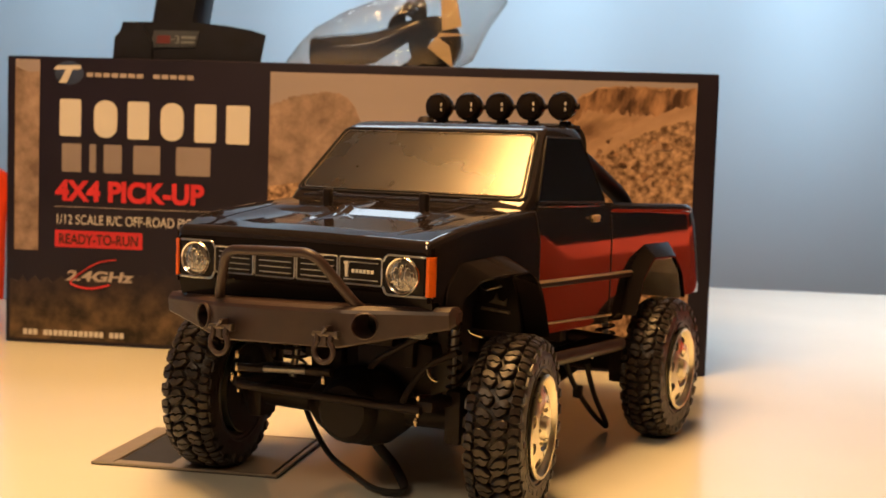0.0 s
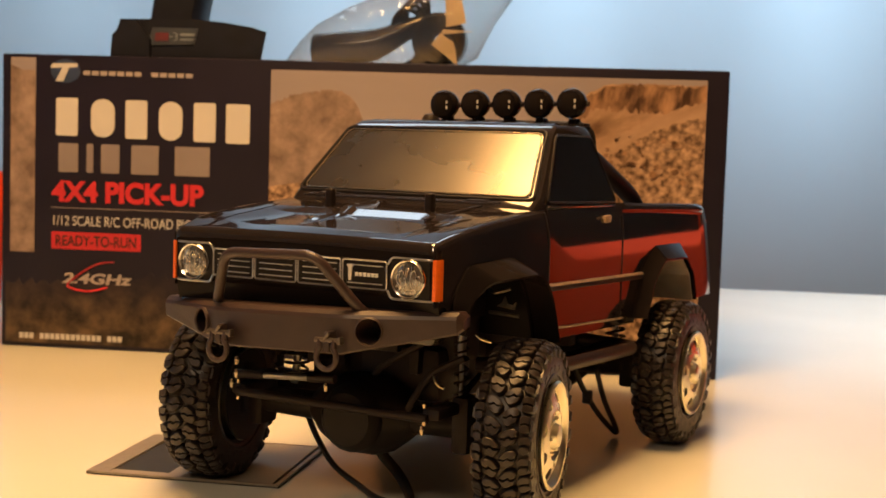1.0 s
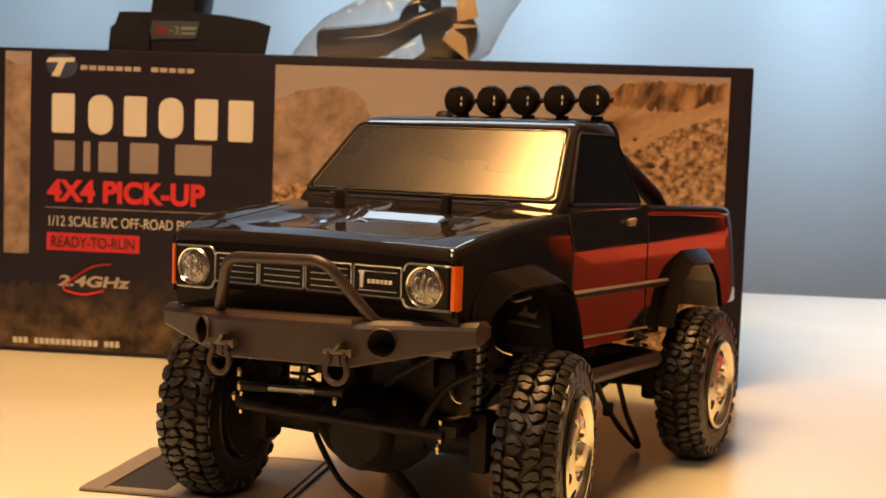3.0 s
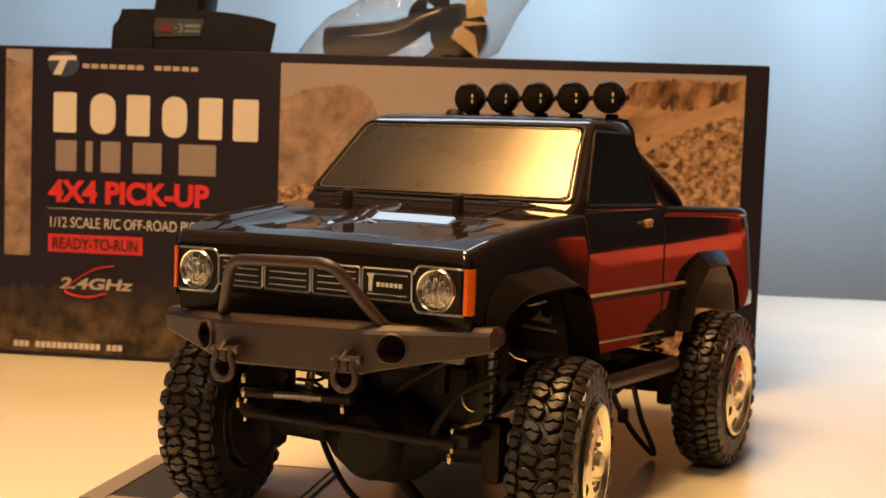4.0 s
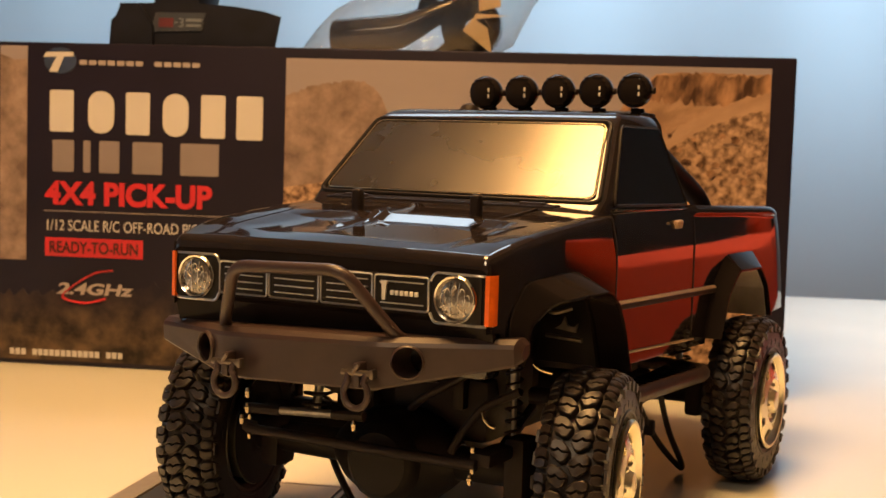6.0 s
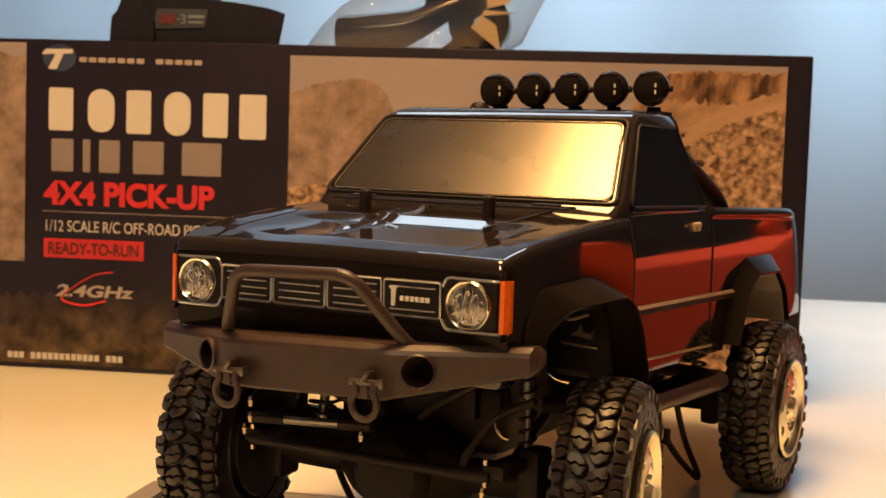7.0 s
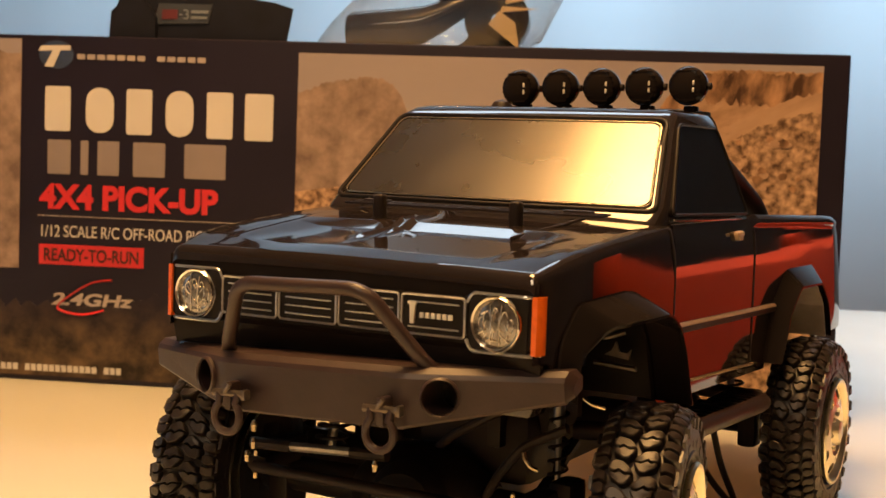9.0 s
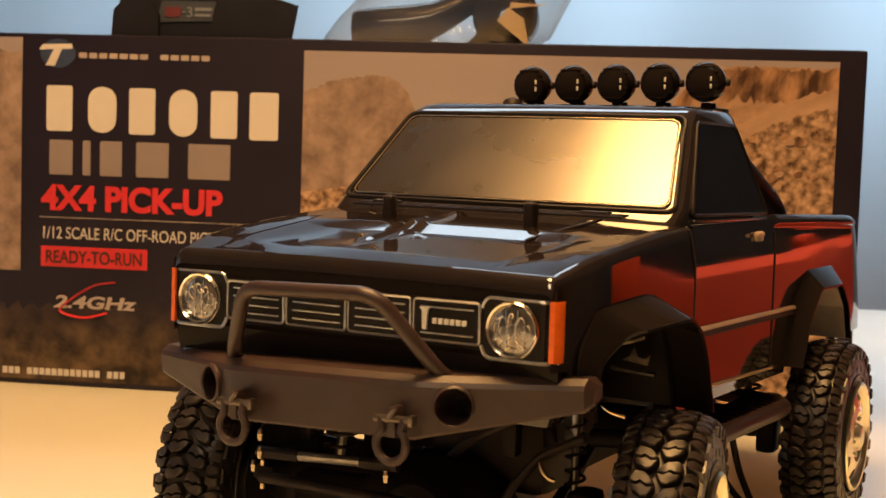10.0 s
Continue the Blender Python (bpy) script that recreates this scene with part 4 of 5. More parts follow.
# ---- running gear ----
bm = bmesh.new()
for s in (1, -1):
    box(bm, (s * 0.032, 0.170, 0.078), (0.006, 0.340, 0.014), 0.001)
for y in (0.09, 0.19, 0.30):
    box(bm, (0, y, 0.078), (0.060, 0.010, 0.010), 0.001)
chassis = part("chassis_frame", bm, MATT_BLACK, truck, "black ladder chassis frame")
bm = bmesh.new()
box(bm, (0, 0.125, 0.060), (0.052, 0.10, 0.026), 0.004)
box(bm, (0.0, 0.125, 0.0465), (0.040, 0.12, 0.004), 0.001)
part("gearbox", bm, MATT_BLACK, chassis)
bm = bmesh.new()
box(bm, (0.02, 0.13, 0.092), (0.050, 0.11, 0.014), 0.002)
box(bm, (-0.028, 0.02, 0.092), (0.030, 0.045, 0.024), 0.002)
part("battery_tray", bm, MATT_BLACK, chassis)
for y, dx in ((0.0, 0.004), (0.242, 0.004)):
    bm = bmesh.new()
    revolve(bm, [(-0.066, 0.0), (-0.066, 0.0072), (-0.028, 0.0078), (0.028, 0.0078), (0.066, 0.0072), (0.066, 0.0)], 18, "x", (0, y, 0.0476))
    rings = []
    for k, (t, r) in enumerate(((-0.031, 0.0085), (-0.024, 0.015), (-0.014, 0.0205), (-0.004, 0.0222), (0.008, 0.0222), (0.018, 0.019), (0.026, 0.013), (0.031, 0.0085))):
        rings.append([(dx + t, y + r * 0.95 * math.cos(2 * math.pi * j / 20), 0.0476 + r * math.sin(2 * math.pi * j / 20)) for j in range(20)])
    loft(bm, rings)
    revolve(bm, [(-0.0245, 0.0), (-0.0245, 0.014), (-0.021, 0.0175), (-0.018, 0.0185)], 20, "y", (dx + 0.002, y, 0.0476))
    axle = part("axle", bm, DULL_BLACK, truck, "black axle housing with round differential")
    for s in (1, -1):
        bm = bmesh.new()
        box(bm, (s * 0.064, y, 0.0485), (0.010, 0.016, 0.030), 0.003)
        box(bm, (s * 0.059, y - 0.017, 0.0575), (0.010, 0.026, 0.006), 0.002)
        part("knuckle", bm, MATT_BLACK, axle)
        for z in (0.0535, 0.0625):
            bm = bmesh.new()
            revolve(bm, [(-0.0012, 0.0), (-0.0012, 0.0011), (0.0008, 0.0011), (0.0014, 0.0006), (0.0014, 0.0)], 10, "z", (s * 0.057, y - 0.0325, z))
            part("bolt", bm, BRASS, axle, "brass-coloured bolt head")
        # coil-over damper
        bm = bmesh.new()
        foot, head = Vector(((0.0555 if s > 0 and y < 0.1 else s * 0.050), y + 0.010, 0.056)), Vector(((0.0530 if s > 0 and y < 0.1 else s * 0.044), y + 0.014, 0.112))
        slim = 0.55 if s > 0 and y < 0.1 else 1.0
        tube(bm, [foot, foot.lerp(head, 0.5)], 0.0022 * slim, 10)
        tube(bm, [foot.lerp(head, 0.45), head], 0.0042 * slim, 12)
        damper = part("damper", bm, STEEL, truck, "coil-over damper")
        bm = bmesh.new()
        d = (head - foot).normalized()
        a1 = d.orthogonal().normalized()
        a2 = d.cross(a1)
        tube(bm, [foot.lerp(head, 0.06 + 0.84 * k / 108) + (a1 * math.cos(k / 12 * 2 * math.pi) + a2 * math.sin(k / 12 * 2 * math.pi)) * 0.0066 * slim for k in range(109)], 0.0009 * slim ** 0.5, 6)
        part("coil_spring", bm, MATT_BLACK, damper, "black coil spring")
        # links to the frame
        bm = bmesh.new()
        sign = 1 if y < 0.1 else -1
        tube(bm, [(s * 0.044, y + sign * 0.004, 0.043), (s * 0.030, y + sign * 0.085, 0.058)], 0.0028, 8)
        part("suspension_link", bm, MATT_BLACK, axle)
# steering rods
bm = bmesh.new()
tube(bm, [(-0.059, -0.031, 0.0565), (0.058, -0.031, 0.0555)], 0.0024, 12)
part("tie_rod", bm, MATT_BLACK, truck, "black steering tie rod")
bm = bmesh.new()
tube(bm, [(-0.059, -0.0325, 0.0665), (-0.040, -0.0325, 0.0672)], 0.0024, 10)
drag = part("drag_link", bm, MATT_BLACK, truck, "steering drag link with a steel middle")
bm = bmesh.new()
tube(bm, [(-0.041, -0.0325, 0.0672), (-0.011, -0.0325, 0.0690)], 0.0019, 10)
part("rod_middle", bm, STEEL, drag, "bare steel rod")
bm = bmesh.new()
tube(bm, [(-0.012, -0.0325, 0.0690), (0.004, -0.0325, 0.0698)], 0.0024, 10)
part("rod_end", bm, MATT_BLACK, drag)
for x, z in ((-0.057, 0.0735), (-0.057, 0.0665), (-0.060, 0.0610), (0.0, 0.0655), (0.057, 0.0500)):
    bm = bmesh.new()
    revolve(bm, [(-0.0020, 0.0), (-0.0020, 0.0011), (-0.0004, 0.0011), (-0.0002, 0.0014), (0.0008, 0.0014), (0.0010, 0.0011), (0.0024, 0.0009), (0.0024, 0.0)], 12, "z", (x, -0.0345, z))
    part("ball_stud", bm, BRASS, drag, "brass-coloured ball stud")
# inner body brackets and servo
bm = bmesh.new()
box(bm, (0.006, 0.012, 0.0880), (0.030, 0.020, 0.014), 0.002)
part("servo", bm, MATT_BLACK, chassis)

# motor and electronics behind the front axle
bm = bmesh.new()
box(bm, (-0.004, 0.052, 0.078), (0.070, 0.036, 0.036), 0.004)
revolve(bm, [(0.020, 0.0), (0.020, 0.015), (0.060, 0.015), (0.060, 0.0)], 20, "y", (0.012, 0, 0.076))
part("motor", bm, MATT_BLACK, chassis)

# inner arms beside the front axle
for s in (1, -1):
    if s > 0:
        bm = bmesh.new()
        tube(bm, smooth_path([(0.034, -0.008, 0.054), (0.0385, -0.010, 0.061), (0.046, -0.010, 0.071), (0.0525, -0.010, 0.077), (0.0675, -0.010, 0.0845)]), 0.0019, 10)
        part("panhard_arm", bm, MATT_BLACK, chassis, "dark slanting arm")
        bm = bmesh.new()
        tube(bm, [(0.0060, 0.000, 0.0660), (0.0195, -0.010, 0.0760), (0.0415, -0.010, 0.0890), (0.0520, -0.008, 0.0960)], 0.0018, 10)
        part("track_bar", bm, MATT_BLACK, chassis, "dark slanting bar")
        # short brass wires added at two small bright marks near the spring
        bm = bmesh.new()
        tube(bm, smooth_path([(0.0512, -0.0128, 0.0742), (0.0525, -0.0132, 0.0712), (0.0548, -0.0132, 0.0690), (0.0574, -0.0128, 0.0682)]), 0.0009, 8)
        part("bright_wire", bm, BRASS, chassis, "short bright bent wire")
        bm = bmesh.new()
        tube(bm, smooth_path([(0.0735, -0.010, 0.0968), (0.0770, -0.011, 0.0952), (0.0820, -0.010, 0.0940)]), 0.0008, 8)
        part("bright_wire", bm, BRASS, chassis, "short bright bent wire")
    bm = bmesh.new()
    box(bm, (s * 0.036, 0.030, 0.090), (0.026, 0.030, 0.030), 0.004)
    part("shock_tower", bm, MATT_BLACK, chassis)
# dark blocks added to close off the bright table behind, with one gap left
bm = bmesh.new()
box(bm, (0.030, -0.020, 0.0985), (0.058, 0.036, 0.008), 0.002)
box(bm, (0.020, 0.020, 0.0700), (0.050, 0.030, 0.030), 0.006)
box(bm, (-0.036, 0.034, 0.0720), (0.016, 0.012, 0.030), 0.003)
box(bm, (-0.0920, 0.052, 0.0660), (0.010, 0.006, 0.050), 0.002)
box(bm, (-0.0480, 0.050, 0.0660), (0.028, 0.006, 0.050), 0.002)
box(bm, (-0.0720, 0.050, 0.0770), (0.050, 0.006, 0.027), 0.002)
box(bm, (-0.0720, 0.050, 0.0480), (0.050, 0.006, 0.016), 0.002)
part("dark_infill", bm, MATT_BLACK, chassis)

# side steps
for s in (1, -1):
    bm = bmesh.new()
    tube(bm, rounded([(s * 0.045, 0.048, 0.072), (s * 0.086, 0.062, 0.0722), (s * 0.0885, 0.186, 0.0690), (s * 0.045, 0.200, 0.069)], 0.014, 6), 0.0040, 14)
    step = part("side_step", bm, BUMPER_GREY, truck, "dark grey tubular side step")
    bm = bmesh.new()
    box(bm, (s * 0.0765, 0.124, 0.0705), (0.020, 0.122, 0.0024), 0.0008)
    for k in range(16):
        box(bm, (s * 0.0765, 0.070 + k * 0.0072, 0.0721), (0.015, 0.0018, 0.0008), 0.0002)
    part("tread_plate", bm, MATT_BLACK, step)
    for y in (0.085, 0.165):
        bm = bmesh.new()
        box(bm, (s * 0.043, y, 0.074), (0.022, 0.010, 0.010), 0.001)
        part("step_bracket", bm, MATT_BLACK, step)

# ---- things on the table ----
# black lead looped under the truck
CORD = material("black_cable", (0.012, 0.011, 0.010), 0.5, spread=0.2, scale=200)
cord = thing("cable_loop", Matrix.Translation(TRUCK), "black flat cable loop hanging under the truck onto the table", "cable")
bm = bmesh.new()
tube(bm, smooth_path([(-0.0520, 0.021, 0.0420), (-0.0440, 0.020, 0.0270), (-0.0300, 0.018, 0.0110), (-0.0090, 0.0114, 0.0036), (0.0120, -0.0040, 0.0028), (0.0265, -0.0075, 0.0030), (0.0300, -0.0010, 0.0038), (0.0220, 0.0100, 0.0065), (0.0100, 0.0200, 0.0120), (-0.0020, 0.0215, 0.0220), (-0.0120, 0.0240, 0.0360)]), 0.0030, 10, False, 0.55)
part("front_loop", bm, CORD, cord)
bm = bmesh.new()
tube(bm, smooth_path([(0.0405, 0.198, 0.052), (0.0440, 0.205, 0.036), (0.0500, 0.218, 0.018), (0.0560, 0.229, 0.0060), (0.0590, 0.232, 0.0028), (0.0600, 0.226, 0.009), (0.0570, 0.212, 0.028), (0.0545, 0.202, 0.050)]), 0.0018, 8)
part("rear_loop", bm, CORD, cord)
bm = bmesh.new()
box(bm, (0.0462, 0.2095, 0.0290), (0.0062, 0.005, 0.009), 0.0015)
part("slider", bm, CORD, cord)

# cable outlet plate let into the table
plate = thing("cable_outlet", Matrix.Translation(TRUCK) @ pose(-0.1560, -0.0430, 0.0, 0, 0, 17.6), "flush metal cable outlet plate with a dark slot in the table", "cable outlet")
bm = bmesh.new()
prism(bm, [(0, 0), (0.113, 0), (0.113, 0.1), (0, 0.1)], 0.0002, 0.0008, "xy")
part("slot_floor", bm, material("slot_dark", (0.01, 0.009, 0.008), 0.7, spread=0.2, scale=90), plate)
bm = bmesh.new()
for x0, y0, x1, y1 in ((0, 0, 0.113, 0.0025), (0, 0.0975, 0.113, 0.1), (0, 0.0025, 0.0125, 0.0975), (0.1105, 0.0025, 0.113, 0.0975)):
    prism(bm, [(x0, y0), (x1, y0), (x1, y1), (x0, y1)], 0.0008, 0.0020, "xy")
part("plate_rim", bm, PLATE, plate)
FLAP = material("beige_flap", (0.30, 0.26, 0.205), 0.4, 0.2, spread=0.06, scale=40)
for x0, y0, x1, y1 in ((0.013, 0.003, 0.1085, 0.0085), (0.046, 0.0085, 0.1085, 0.097), (0.013, 0.086, 0.046, 0.097)):
    bm = bmesh.new()
    prism(bm, [(x0, y0), (x1, y0), (x1, y1), (x0, y1)], 0.0008, 0.0019, "xy")
    part("flap", bm, FLAP, plate)

# ---- carton ----
BOX_W, BOX_H, BOX_D = 0.6315, 0.2595, 0.21
carton = thing("carton", ROOM, "black printed cardboard carton with a desert picture", "carton")
bm = bmesh.new()
box(bm, (BOX_W / 2, BOX_D / 2, BOX_H / 2 + 0.0003), (BOX_W, BOX_D, BOX_H), 0.0022, seg=3)
part("carton_body", bm, CARTON, carton)


def print_material(name, dark, light, scale, contrast=0.35, voro=0.0, fade=None, turn=0.0, stretch=1.0):
    m = bpy.data.materials.new(name)
    m.use_nodes = True
    nt = m.node_tree
    b = nt.nodes["Principled BSDF"]
    b.inputs["Roughness"].default_value = 0.42
    b.inputs["Specular IOR Level"].default_value = 0.28
    co = nt.nodes.new("ShaderNodeTexCoord")
    n = nt.nodes.new("ShaderNodeTexNoise")
    n.inputs["Scale"].default_value, n.inputs["Detail"].default_value, n.inputs["Roughness"].default_value = scale, 8, 0.62
    grain = nt.nodes.new("ShaderNodeMapping")
    grain.vector_type = "TEXTURE"
    grain.inputs["Rotation"].default_value, grain.inputs["Scale"].default_value = (0, -radians(turn), 0), (stretch, 1, 1)
    nt.links.new(co.outputs["Object"], grain.inputs["Vector"])
    nt.links.new(grain.outputs["Vector"], n.inputs["Vector"])
    r = nt.nodes.new("ShaderNodeValToRGB")
    r.color_ramp.elements[0].position, r.color_ramp.elements[1].position = 0.5 - contrast / 2, 0.5 + contrast / 2
    r.color_ramp.elements[0].color, r.color_ramp.elements[1].color = (*dark, 1), (*light, 1)
    last = n.outputs["Fac"]
    if voro:
        v = nt.nodes.new("ShaderNodeTexVoronoi")
        v.inputs["Scale"].default_value = voro
        nt.links.new(grain.outputs["Vector"], v.inputs["Vector"])
        mix = nt.nodes.new("ShaderNodeMath")
        mix.operation = "MULTIPLY_ADD"
        mix.inputs[1].default_value = -0.22
        nt.links.new(v.outputs["Distance"], mix.inputs[0])
        nt.links.new(n.outputs["Fac"], mix.inputs[2])
        add = nt.nodes.new("ShaderNodeMath")
        add.operation = "ADD"
        add.inputs[1].default_value = 0.09
        nt.links.new(mix.outputs[0], add.inputs[0])
        last = add.outputs[0]
    nt.links.new(last, r.inputs["Fac"])
    colour = r.outputs["Color"]
    if fade:
        # the picture runs out into the black of the card
        axis, ramp, blend = nt.nodes.new("ShaderNodeSeparateXYZ"), nt.nodes.new("ShaderNodeMapRange"), nt.nodes.new("ShaderNodeMix")
        ramp.interpolation_type, blend.data_type = "SMOOTHSTEP", "RGBA"
        ramp.inputs["From Min"].default_value, ramp.inputs["From Max"].default_value = fade
        blend.inputs[6].default_value = (0.0105, 0.0080, 0.0205, 1)
        nt.links.new(co.outputs["Object"], axis.inputs[0])
        nt.links.new(axis.outputs["Z"], ramp.inputs["Value"])
        nt.links.new(ramp.outputs["Result"], blend.inputs[0])
        nt.links.new(colour, blend.inputs[7])
        colour = blend.outputs[2]
    nt.links.new(colour, b.inputs["Base Color"])
    return m


SKY = print_material("printed_dusty_sky", (0.215, 0.188, 0.215), (0.330, 0.292, 0.325), 7, 0.55, turn=4, stretch=4.0)
ROCK = print_material("printed_far_rock", (0.140, 0.098, 0.084), (0.350, 0.262, 0.232), 58, 0.42, 90)
CLIFF = print_material("printed_cliff", (0.12, 0.066, 0.040), (0.52, 0.345, 0.24), 46, 0.44, 70, turn=32, stretch=2.6)
SCREE = print_material("printed_scree", (0.070, 0.038, 0.023), (0.54, 0.36, 0.25), 150, 0.36, 230)
STRATA = print_material("printed_strata", (0.045, 0.022, 0.014), (0.42, 0.245, 0.150), 70, 0.34, 100, turn=78, stretch=2.6)
DUST = print_material("printed_dust", (0.27, 0.172, 0.115), (0.46, 0.31, 0.225), 70, 0.5, turn=30, stretch=3.5)
DUSK = print_material("printed_dark_ground", (0.014, 0.010, 0.0085), (0.135, 0.090, 0.056), 42, 0.34, 70, (0.078, 0.015))
CREAM = material("cream_print", (0.53, 0.52, 0.53), 0.4, spread=0.03, scale=30)
TAUPE = material("taupe_print", (0.235, 0.200, 0.212), 0.4, 0.1, spread=0.06, scale=30)
RED_PRINT = material("red_print", (0.50, 0.022, 0.034), 0.4, spread=0.05, scale=40)
DARK_PRINT = material("dark_print", (0.05, 0.008, 0.006), 0.45, spread=0.1, scale=40)
GREY_PRINT = material("grey_print", (0.35, 0.31, 0.31), 0.4, spread=0.05, scale=40)
BLUE_PRINT = material("blue_print", (0.03, 0.05, 0.12), 0.35, spread=0.5, scale=60)


def printed(name, outline, mat, level, label=""):
    """A flat printed area on the front of the carton; level orders the layers of print."""
    bm = bmesh.new()
    y = -0.00025 * level
    prism(bm, outline, y, y + 0.0006, "xz")
    return part(name, bm, mat, carton, label)


def ragged(x0, x1, heights, floor_z, rough, seed, n=60):
    """An outline with an uneven upper edge over a level foot."""
    rnd = random.Random(seed)
    xs = np.linspace(x0, x1, n)
    top = np.interp(xs, [h[0] for h in heights], [h[1] for h in heights])
    return [(x1, floor_z), (x0, floor_z)] + [(float(x), float(z) + rnd.uniform(-rough, rough)) for x, z in zip(xs, top)]


# picture on the right of the face, strip on the left
PX0, PX1, PZ0, PZ1 = 0.2424, 0.6135, 0.012, 0.2515
printed("picture_sky", [(PX0, PZ0), (PX1, PZ0), (PX1, PZ1), (PX0, PZ1)], SKY, 1, "printed dusty desert sky")
printed("picture_rock", ragged(PX0, 0.345, ((0.242, 0.222), (0.262, 0.230), (0.29, 0.2350), (0.308, 0.2335), (0.318, 0.224), (0.325, 0.208), (0.345, 0.198)), 0.016, 0.0012, 3), ROCK, 2, "printed rock on the horizon")
printed("picture_plain", ragged(PX0, PX1, ((0.242, 0.150), (0.35, 0.165), (0.46, 0.185), (0.61, 0.17)), 0.014, 0.0015, 5), SCREE, 3, "printed stony slope")
def ragged_band(lower, upper, rough, seed, n=50):
    """An area between two uneven lines, each given by points (x, z) with rising x."""
    rnd = random.Random(seed)
    xs = np.linspace(lower[0][0], lower[-1][0], n)
    low = np.interp(xs, [p[0] for p in lower], [p[1] for p in lower])
    top = np.interp(xs, [p[0] for p in upper], [p[1] for p in upper])
    return [(float(x), float(z) + rnd.uniform(-rough, rough)) for x, z in zip(xs, low)] + [(float(x), float(z) + rnd.uniform(-rough, rough) * 0.6) for x, z in reversed(list(zip(xs, top)))]


CREST = ((0.470, 0.190), (0.492, 0.205), (0.506, 0.224), (0.514, 0.238), (0.530, 0.2462), (0.560, 0.2470), (0.6130, 0.2465))
printed("picture_cliff", ragged_band(((0.470, 0.150), (0.6130, 0.150)), CREST, 0.0014, 7), CLIFF, 4, "printed steep cliff")
printed("picture_strata", ragged_band(((0.504, 0.212), (0.520, 0.226), (0.545, 0.226), (0.575, 0.222), (0.6130, 0.222)), ((0.504, 0.220), (0.514, 0.236), (0.530, 0.2450), (0.560, 0.2462), (0.6130, 0.2455)), 0.0035, 8), STRATA, 5, "printed dark rock strata")
printed("picture_dust", ragged_band(((0.505, 0.180), (0.540, 0.187), (0.566, 0.204), (0.590, 0.214), (0.6130, 0.218)), ((0.505, 0.190), (0.540, 0.204), (0.566, 0.217), (0.590, 0.228), (0.6130, 0.234)), 0.0025, 10), DUST, 6, "printed pale dust slope")
printed("picture_scree", ragged_band(((0.45, 0.10), (0.6130, 0.10)), ((0.45, 0.150), (0.480, 0.160), (0.515, 0.176), (0.540, 0.190), (0.566, 0.206), (0.590, 0.216), (0.6130, 0.220)), 0.002, 11), SCREE, 7, "printed scree below the cliff")
rnd = random.Random(21)
for k in range(26):
    x, z, r = rnd.uniform(0.52, 0.60), rnd.uniform(0.165, 0.205), rnd.uniform(0.0015, 0.0042)
    printed("picture_boulder", [(x + r * rnd.uniform(0.7, 1.2) * math.cos(2 * math.pi * j / 8), z + r * rnd.uniform(0.5, 0.9) * math.sin(2 * math.pi * j / 8)) for j in range(8)], STRATA if k % 3 else DUST, 8 + 0.1 * k)
printed("strip_sky", [(0.008, 0.225), (0.0308, 0.225), (0.0308, 0.2567), (0.008, 0.2567)], SKY, 1)
printed("strip_rock", [(0.008, 0.085), (0.0304, 0.085), (0.0306, 0.246), (0.020, 0.2455), (0.008, 0.250)], ROCK, 2)
printed("dark_ground", ragged(0.004, 0.2424, ((0.0, 0.058), (0.10, 0.062), (0.14, 0.070), (0.24, 0.066)), 0.004, 0.004, 9), DUSK, 1, "printed dark stony ground")
# large brand words as plain blocks
for k, (a, b) in enumerate(((0.0453, 0.0740), (0.0768, 0.1080), (0.1085, 0.1370), (0.1385, 0.1690), (0.1700, 0.1985), (0.1985, 0.2292))):
    z1, z0 = 0.2222 - 0.0003 * k, 0.1890 - 0.0005 * k
    m, h = (a + b) / 2, (b - a) * 0.345
    o = round_rect(m - h, z0, m + h, z1, 0.010 if k in (1, 3) else 0.002)
    printed("brand_block", o, CREAM, 2, "cream block of a brand mark")
for a, b in ((0.0488, 0.0735), (0.0768, 0.0850), (0.0880, 0.1110), (0.1140, 0.1480), (0.1520, 0.1955)):
    printed("model_block", round_rect(a + (b - a) * 0.14, 0.1570, b - (b - a) * 0.14, 0.1825, 0.0012), TAUPE, 2, "taupe block of a brand mark")
for k in range(13):
    if k != 7:
        a = 0.0743 + k * 0.0077
        printed("maker_block", round_rect(a, 0.2425 - 0.00003 * k, a + 0.0060, 0.2463 - 0.00003 * k, 0.0008), GREY_PRINT, 2)
printed("maker_disc", [(0.0580 + 0.0135 * math.cos(2 * math.pi * k / 32), 0.2455 + 0.0105 * math.sin(2 * math.pi * k / 32)) for k in range(32)], BLUE_PRINT, 2, "dark blue disc of a brand mark")
printed("maker_stroke", [(0.0440, 0.2480), (0.0690, 0.2490), (0.0690, 0.2525), (0.0465, 0.2520)], CREAM, 3)
printed("maker_stroke", [(0.0490, 0.2365), (0.0560, 0.2365), (0.0620, 0.2500), (0.0560, 0.2500)], CREAM, 4)
writing("slogan", "4X4 PICK-UP", carton, RED_PRINT, 0.0462, 0.1845, 0.1305, 0.1497, -0.0004, 0.040)
printed("rule", [(0.045, 0.1252), (0.200, 0.1252), (0.200, 0.1257), (0.045, 0.1257)], GREY_PRINT, 2)
writing("slogan", "1/12 SCALE R/C OFF-ROAD PICK-UP", carton, CREAM, 0.0482, 0.1945, 0.1098, 0.1185, -0.0004, 0.0)
printed("red_label", [(0.0465, 0.0890), (0.1282, 0.0890), (0.1282, 0.1040), (0.0465, 0.1040)], RED_PRINT, 2, "red label")
